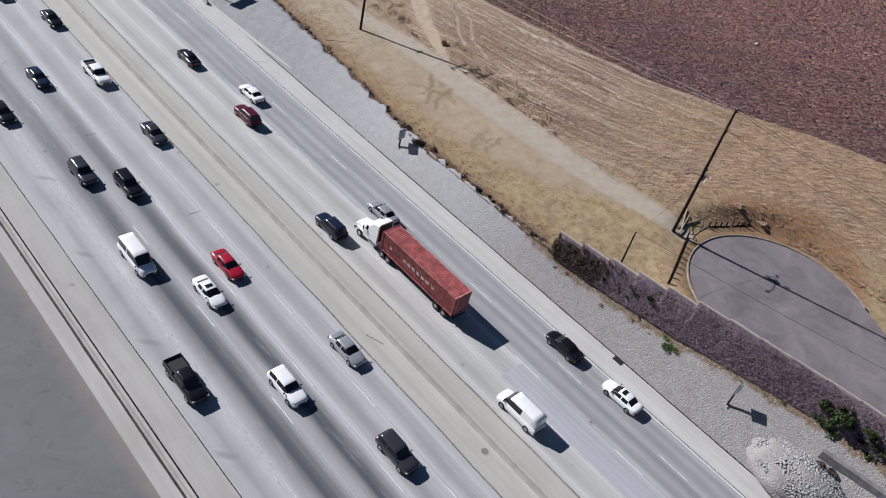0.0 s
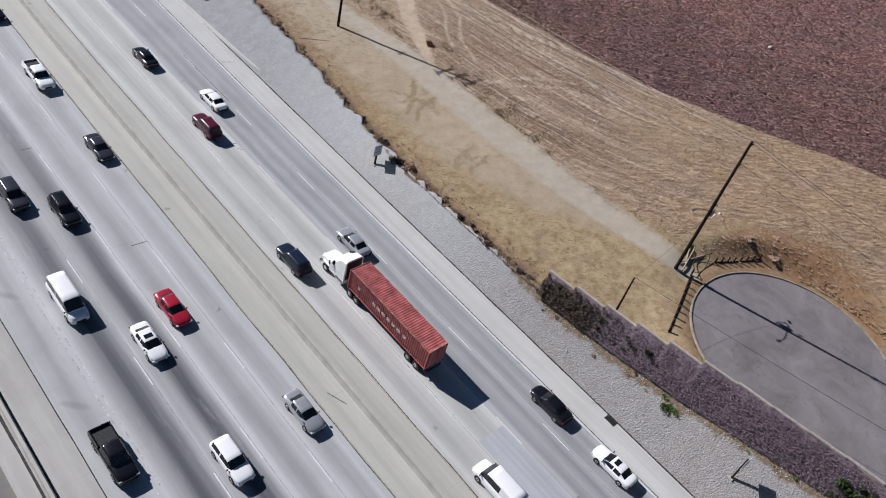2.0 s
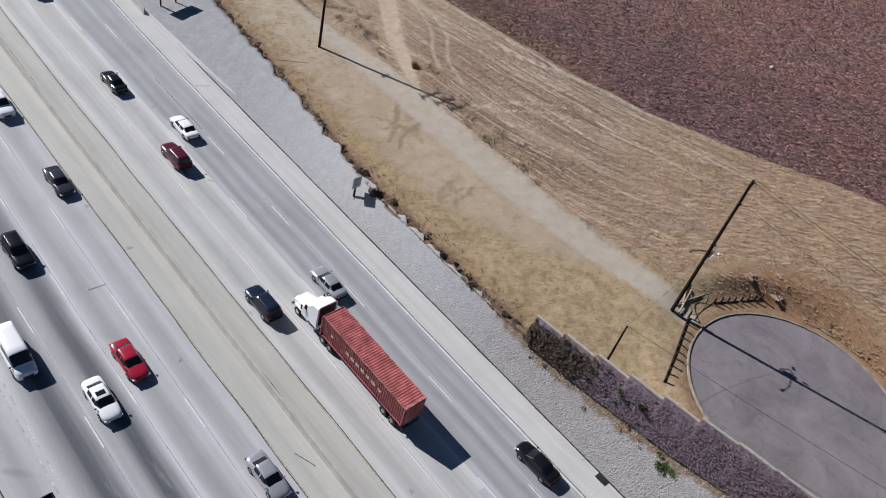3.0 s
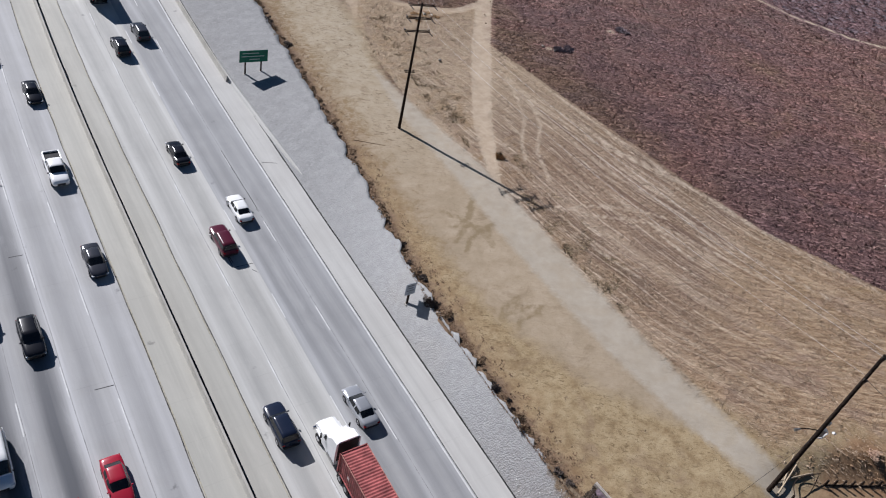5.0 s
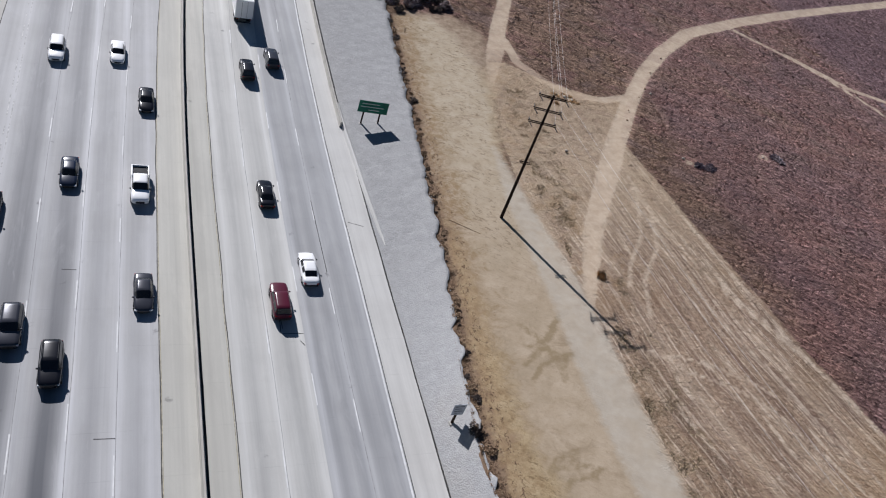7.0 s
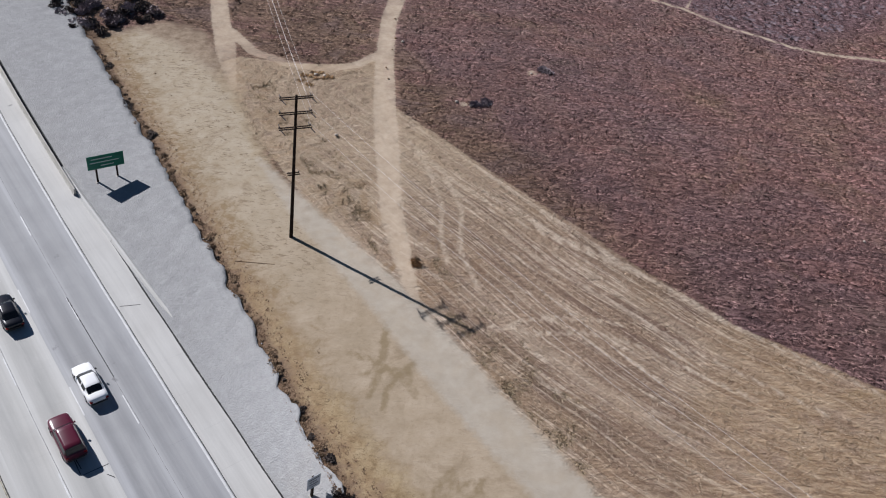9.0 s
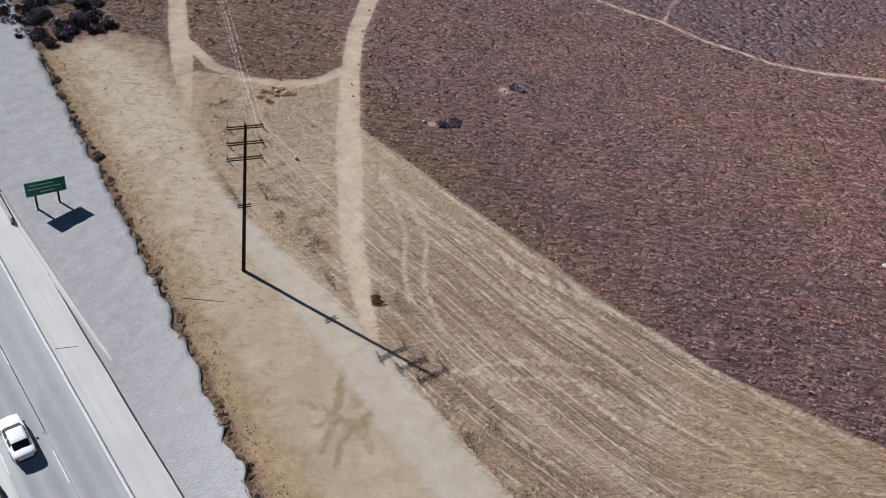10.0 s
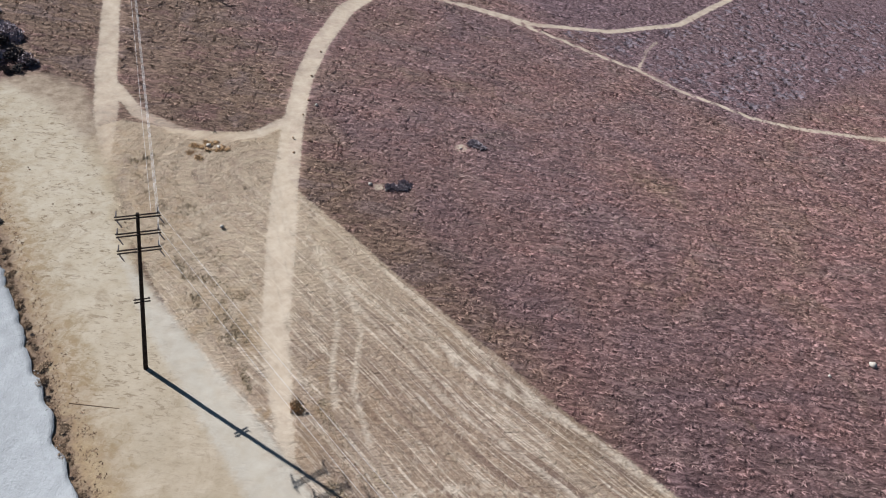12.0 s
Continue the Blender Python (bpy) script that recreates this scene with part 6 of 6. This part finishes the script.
def vehicle(kind, colour, x, y, label, heading=0.0, sunroof=False, solid_sides=False, rack=False, name=None):
    k = KINDS[kind]
    col, w = PAINT[colour], k["w"]
    car = base(name or {"sedan": "car", "suv": "suv", "pickup": "pickup_truck", "van": "van"}[kind], pose(x, y, 0, 0, 0, heading), label, {"sedan": "car", "suv": "car", "pickup": "pickup truck", "van": "van"}[kind])
    st = k["st"]
    fine = [st[0]]
    for p0, p1, p2, p3 in zip([st[0]] + st, st, st[1:], st[2:] + [st[-1]]):
        for f in (0.5, 1.0):
            fine.append(tuple(0.5 * (2 * b + (c - a) * f + (2 * a - 5 * b + 4 * c - d) * f * f + (3 * b - a - 3 * c + d) * f**3) for a, b, c, d in zip(p0, p1, p2, p3)))
    bm = loft([body_ring(a, w * b, c, d) for a, b, c, d in fine])
    part("body", bm, col, car, smooth=True)
    zb, zt, yr, yf, tr, tf, hw = k["cab"]
    greenhouse(car, col, zb, zt, yr, yf, tr, tf, hw, w * 0.92, solid_sides)
    if sunroof:
        part("sunroof", box(-0.40, 0.40, tf - 0.66, tf - 0.16, zt - 0.02, zt + 0.014, 0.0), M["glass"], car)
    if rack:
        for s in (-1, 1):
            part("roof_rail", tube((s * (hw - 0.06), tr + 0.1, zt + 0.06), (s * (hw - 0.06), tf - 0.1, zt + 0.06), 0.025, 0.025, 6), M["trim"], car)
    ends = k["st"]
    yb, yn = ends[0][0], ends[-1][0]
    part("rear_bumper", box(-w * 0.80, w * 0.80, yb - 0.05, yb + 0.1, ends[0][2] - 0.05, ends[0][2] + 0.16, 0.03), M["trim"], car)
    part("front_grille", box(-w * 0.45, w * 0.45, yn - 0.10, yn + 0.02, ends[-1][2] + 0.02, ends[-1][3] - 0.06, 0.02), M["trim"], car)
    for s in (-1, 1):
        part("headlight", box(s * w * 0.72 - 0.16, s * w * 0.72 + 0.16, yn - 0.24, yn - 0.06, ends[-2][3] - 0.18, ends[-2][3] - 0.05, 0.03), M["head"], car)
        part("tail_light", box(s * w * 0.76 - 0.13, s * w * 0.76 + 0.13, yb - 0.02, yb + 0.12, ends[0][3] - 0.18, ends[0][3] - 0.02, 0.02), M["tail"], car)
        part("mirror", box(s * (w + 0.03) - 0.09, s * (w + 0.03) + 0.09, yf - 0.32, yf - 0.2, zb + 0.02, zb + 0.16, 0.03), col if colour != "white" else M["trim"], car)
        for yy_ in (-k["wy"], k["wy"]):
            part("wheel_arch", tube((s * (w - 0.25), yy_, k["r"]), (s * (w + 0.004), yy_, k["r"]), k["r"] * 1.16, k["r"] * 1.16, 18), M["trim"], car)
            wheel(car, s * (w + 0.006), yy_, k["r"])
    if kind == "pickup":
        part("bed", box(-0.80, 0.80, -2.72, -1.05, 1.17, 1.205), M["interior"], car)
        for x0, x1, y0, y1 in ((-0.93, -0.80, -2.8, -1.0), (0.80, 0.93, -2.8, -1.0), (-0.80, 0.80, -2.82, -2.70)):
            part("bed_side", box(x0, x1, y0, y1, 1.15, 1.40, 0.02), col, car)
    return car


S = 180
# oncoming side
vehicle("sedan", "silver", 3.5, 11.6, "silver sedan with dark windows on grey concrete lane", S)
vehicle("suv", "grey", -0.1, -1.1, "grey estate car in the oncoming lanes", S, rack=True)
vehicle("sedan", "white", -4.3, 25.8, "white sedan with a dark sunroof beside dark tyre streaks", S, sunroof=True)
vehicle("suv", "white", -4.4, 10.8, "white sport utility car on streaked concrete", S)
vehicle("sedan", "red", -0.5, 28.5, "red sedan in the oncoming lanes", S)
vehicle("pickup", "black", -12.0, 16.5, "black pickup truck in the lane by the shoulder", S)
vehicle("van", "white", -8.3, 34.0, "white high-roofed van on dark streaked lane", S)
vehicle("suv", "grey", -7.0, 50.5, "dark grey small car on streaked concrete", S)
vehicle("suv", "black", -3.5, 46.1, "black sport utility car with roof rails", S, rack=True)
vehicle("sedan", "grey", 4.0, 54.5, "grey sedan beside the median joint", S)
vehicle("sedan", "black", -10.3, 66.1, "black sedan by the worn double line", S)
vehicle("sedan", "dark_blue", -3.5, 72.4, "dark blue sedan in the oncoming lanes", S)
vehicle("pickup", "white", 3.7, 70.5, "white work pickup truck near the median", S)
vehicle("sedan", "black", 4.4, 87.3, "black sedan near the median far along the road", S)
vehicle("sedan", "white", 0.9, 97.9, "white sedan far along the oncoming lanes", S)
vehicle("suv", "white", -6.3, 97.0, "white sport utility car far along the road", S)
# outbound side
vehicle("sedan", "white", 24.8, -9.5, "white sedan with a sunroof on the dark outer lane", sunroof=True)
vehicle("sedan", "black", 24.7, -1.0, "black sedan on the dark outer lane")
vehicle("sedan", "silver", 21.0, 27.5, "silver sedan beside the container truck")
vehicle("suv", "dark_blue", 13.5, 28.4, "dark blue sport utility car beside the median joint")
vehicle("van", "white", 13.6, -4.5, "white cargo van with closed sides", solid_sides=True, name="cargo_van")
vehicle("suv", "maroon", 17.1, 53.3, "maroon sport utility car on pale concrete")
vehicle("sedan", "white", 20.7, 58.0, "white sedan on the grey outer lane")
vehicle("sedan", "black", 17.4, 70.2, "black sedan on pale concrete")
vehicle("suv", "black", 17.6, 96.7, "black sport utility car far along the road")
vehicle("suv", "grey", 21.4, 100.4, "dark grey estate car far along the road")


def dual_wheels(owner, y, half=1.2, r=0.5):
    for s in (-1, 1):
        tyre = part("wheel", tube((s * (half - 0.55), y, r), (s * half, y, r), r, r, 18), M["tyre"], owner)
        part("rim", tube((s * (half - 0.05), y, r), (s * (half + 0.02), y, r), r * 0.55, r * 0.45, 12), M["rim"], tyre)


def tractor(colour, x, y, label, tall=True):
    """A highway tractor; y is its front."""
    col = PAINT[colour]
    t = base("semi_tractor", pose(x, y, 0), label, "truck")
    part("chassis", box(-0.45, 0.45, -7.0, -0.4, 0.62, 0.95), M["dark_steel"], t)
    hood = [[(-0.75 * s, yy_, 0.55), (0.75 * s, yy_, 0.55), (0.95 * s, yy_, 0.9), (0.9 * s, yy_, h - 0.15), (0.6 * s, yy_, h), (-0.6 * s, yy_, h), (-0.9 * s, yy_, h - 0.15), (-0.95 * s, yy_, 0.9)] for yy_, s, h in ((0.0, 0.82, 1.35), (-0.15, 0.95, 1.55), (-1.0, 1.0, 1.75), (-1.9, 1.08, 1.9))]
    part("hood", loft(hood), col, t, smooth=False)
    hi = 3.05 if tall else 2.75
    cab = [[(-1.12, yy_, 0.7), (1.12, yy_, 0.7), (1.15, yy_, 1.8), (1.1 * s, yy_, h - 0.2), (0.85 * s, yy_, h), (-0.85 * s, yy_, h), (-1.1 * s, yy_, h - 0.2), (-1.15, yy_, 1.8)] for yy_, s, h in ((-1.7, 0.98, 1.9), (-2.25, 0.97, hi - 0.2), (-3.3, 1.0, hi))]
    part("cab", loft(cab), col, t)
    sl = [[(-1.15, yy_, 0.7), (1.15, yy_, 0.7), (1.2, yy_, 1.8), (1.15, yy_, h - 0.25), (0.9, yy_, h), (-0.9, yy_, h), (-1.15, yy_, h - 0.25), (-1.2, yy_, 1.8)] for yy_, h in ((-2.6, hi - 0.12), (-3.4, hi + (0.75 if tall else 0.12)), (-4.3, hi + (0.95 if tall else 0.2)))]
    part("sleeper", loft(sl), col, t)
    if tall:
        part("fairing_back", box(-0.98, 0.98, -4.36, -4.303, 1.3, hi + 0.75, 0.0), M["trim"], t)
    pane("windshield", t, [(-0.9, -1.78, 2.0), (0.9, -1.78, 2.0), (0.85, -2.2, hi - 0.32), (-0.85, -2.2, hi - 0.32)], inset=0.04, lift=0.05)
    for s in (-1, 1):
        pane("side_window", t, [(s * 1.14, -2.05, 1.95), (s * 1.14, -2.9, 1.95), (s * 1.11, -2.9, 2.6), (s * 1.10, -2.25, 2.6)], inset=0.03, lift=0.03)
        part("mirror", box(s * 1.38 - 0.08, s * 1.38 + 0.08, -2.0, -1.9, 1.8, 2.5, 0.02), M["trim"], t)
        part("headlight", box(s * 0.72 - 0.16, s * 0.72 + 0.16, -0.12, 0.03, 0.95, 1.15, 0.02), M["head"], t)
        part("fuel_tank", tube((s * 0.95, -3.0, 0.75), (s * 0.95, -4.2, 0.75), 0.32, 0.32, 12), M["chrome"], t)
        part("fender", box(s * 0.95 - 0.2, s * 0.95 + 0.2, -1.75, -0.55, 1.0, 1.16, 0.05), col, t)
        tyre = part("wheel", tube((s * 0.85, -1.15, 0.5), (s * 1.18, -1.15, 0.5), 0.5, 0.5, 18), M["tyre"], t)
        part("rim", tube((s * 1.15, -1.15, 0.5), (s * 1.2, -1.15, 0.5), 0.3, 0.26, 12), M["chrome"], tyre)
        if not tall:
            part("exhaust_stack", tube((s * 1.1, -4.45, 0.9), (s * 1.1, -4.45, 3.9), 0.08, 0.08, 10), M["chrome"], t)
    part("bumper", box(-1.12, 1.12, -0.12, 0.06, 0.4, 0.75, 0.04), M["chrome"], t)
    part("grille", box(-0.5, 0.5, -0.05, 0.02, 0.8, 1.3), M["chrome"], t)
    for yy_ in (-5.6, -6.75):
        dual_wheels(t, yy_)
    part("coupling", tube((0, -6.1, 0.95), (0, -6.1, 1.1), 0.5, 0.5, 14), M["dark_steel"], t)
    return t


tractor("white", 17.1, 27.0, "white sleeper tractor pulling a red container")
M["container"] = plain("container_red", (0.40, 0.105, 0.10), 0.6, vary=0.22, scale=1.2)
M["container_mark"] = plain("faded_white_marking", (0.55, 0.42, 0.40), 0.7, vary=0.35, scale=6)
M["container_worn"] = plain("container_worn", (0.50, 0.22, 0.18), 0.7, vary=0.3, scale=2.5)


def container_trailer(x, y, label):
    """A corrugated box on a wheeled chassis; y is its rear."""
    t = base("container_trailer", pose(x, y, 0), label, "trailer")
    L, H0, H1, W = 12.9, 1.25, 3.95, 1.22
    part("chassis_beam", box(-0.5, -0.32, 0.1, L, 0.95, 1.2), M["dark_steel"], t)
    part("chassis_beam", box(0.32, 0.5, 0.1, L, 0.95, 1.2), M["dark_steel"], t)
    for s in (-1, 1):
        v, fcs, k = [], [], 0
        steps = 176
        for i in range(steps + 1):
            yy_ = 0.15 + (L - 0.3) * i / steps
            d = (0.0, 0.0, 0.08, 0.08)[i % 4]
            v += [(s * (W - d), yy_, H0 + 0.12), (s * (W - d), yy_, H1 - 0.1)]
        fcs = [(2 * i, 2 * i + 1, 2 * i + 3, 2 * i + 2) for i in range(steps)]
        arrays("corrugated_side", v, fcs, M["container"], t)
        part("side_rail", box(s * W - 0.06, s * W + 0.01, 0.0, L, H1 - 0.12, H1, 0.01), M["container_worn"], t)
        part("side_rail", box(s * W - 0.06, s * W + 0.01, 0.0, L, H0, H0 + 0.14, 0.01), M["container"], t)
        for yy_ in (0.0, L - 0.14):
            part("corner_post", box(s * W - 0.12, s * W + 0.012, yy_, yy_ + 0.14, H0, H1, 0.01), M["container"], t)
        part("door", box(s * 0.58 - 0.56, s * 0.58 + 0.56, -0.03, 0.05, H0 + 0.1, H1 - 0.08, 0.01), M["container"], t)
        for u in (0.3, 0.8):
            part("lock_bar", tube((s * u, -0.06, H0 + 0.1), (s * u, -0.06, H1 - 0.1), 0.025, 0.025, 6), M["steel"], t)
        part("tail_light", box(s * 0.95 - 0.12, s * 0.95 + 0.12, -0.05, 0.02, 0.9, 1.0), M["tail"], t)
    v, steps = [], 176
    for i in range(steps + 1):
        yy_ = 0.15 + (L - 0.3) * i / steps
        d = (0.0, 0.0, 0.05, 0.05)[i % 4]
        v += [(-W + 0.05, yy_, H1 - 0.01 - d), (W - 0.05, yy_, H1 - 0.01 - d)]
    arrays("corrugated_roof", v, [(2 * i, 2 * i + 1, 2 * i + 3, 2 * i + 2) for i in range(steps)], M["container"], t)
    part("roof_header", box(-W, W, 0.0, 0.16, H1 - 0.1, H1 + 0.005), M["container_worn"], t)
    part("front_wall", box(-W + 0.05, W - 0.05, L - 0.1, L - 0.02, H0, H1 - 0.02), M["container"], t)
    part("floor", box(-W + 0.06, W - 0.06, 0.05, L - 0.05, H0, H0 + 0.1), M["dark_steel"], t)
    for yy_ in (1.3, 2.6):
        dual_wheels(t, yy_)
    for k, (a, ln) in enumerate(((8.4, 0.5), (7.6, 0.55), (6.8, 0.5), (6.0, 0.55), (5.2, 0.5), (4.3, 0.6), (3.4, 0.5), (11.0, 0.35))):
        part("lettering_patch", box(-W - 0.018, -W - 0.004, a, a + ln, 2.35, 2.75), M["container_mark"], t)
    part("rear_bumper", box(-1.1, 1.1, 0.0, 0.1, 0.5, 0.62), M["dark_steel"], t)
    return t


container_trailer(17.1, 8.9, "rust-red corrugated shipping container on a trailer")

tractor("truck_red", 18.3, 131.0, "red long-nosed tractor pulling a white trailer", tall=False)


def dry_van(x, y, label):
    t = base("box_trailer", pose(x, y, 0), label, "trailer")
    L, H0, H1, W = 16.0, 1.2, 4.1, 1.3
    part("box", box(-W, W, 0.06, L, H0, H1, 0.03), PAINT["white"], t)
    for s in (-1, 1):
        part("door", box(s * 0.64 - 0.62, s * 0.64 + 0.62, 0.0, 0.07, H0 + 0.05, H1 - 0.06, 0.01), PAINT["white"], t)
        part("lock_bar", tube((s * 0.4, -0.02, H0 + 0.1), (s * 0.4, -0.02, H1 - 0.1), 0.025, 0.025, 6), M["steel"], t)
        part("side_rail", box(s * W - 0.02, s * W + 0.015, 0.1, L - 0.05, H0, H0 + 0.12), M["steel"], t)
        part("skirt", box(s * 1.15 - 0.02, s * 1.15 + 0.02, 4.6, 11.5, 0.4, 1.2), M["sign_white"], t)
        part("tail_light", box(s * 1.0 - 0.1, s * 1.0 + 0.1, 0.0, 0.06, 1.05, 1.15), M["tail"], t)
    part("chassis", box(-0.5, 0.5, 0.2, L - 0.5, 0.95, 1.2), M["dark_steel"], t)
    for yy_ in (1.6, 2.9):
        dual_wheels(t, yy_)
    for s in (-1, 1):
        part("landing_leg", box(s * 0.8 - 0.06, s * 0.8 + 0.06, 12.0, 12.12, 0.1, 1.2), M["dark_steel"], t)
    part("rear_bumper", box(-1.1, 1.1, 0.02, 0.1, 0.5, 0.62), M["dark_steel"], t)
    return t


dry_van(18.2, 110.0, "long white box trailer with closed rear doors")
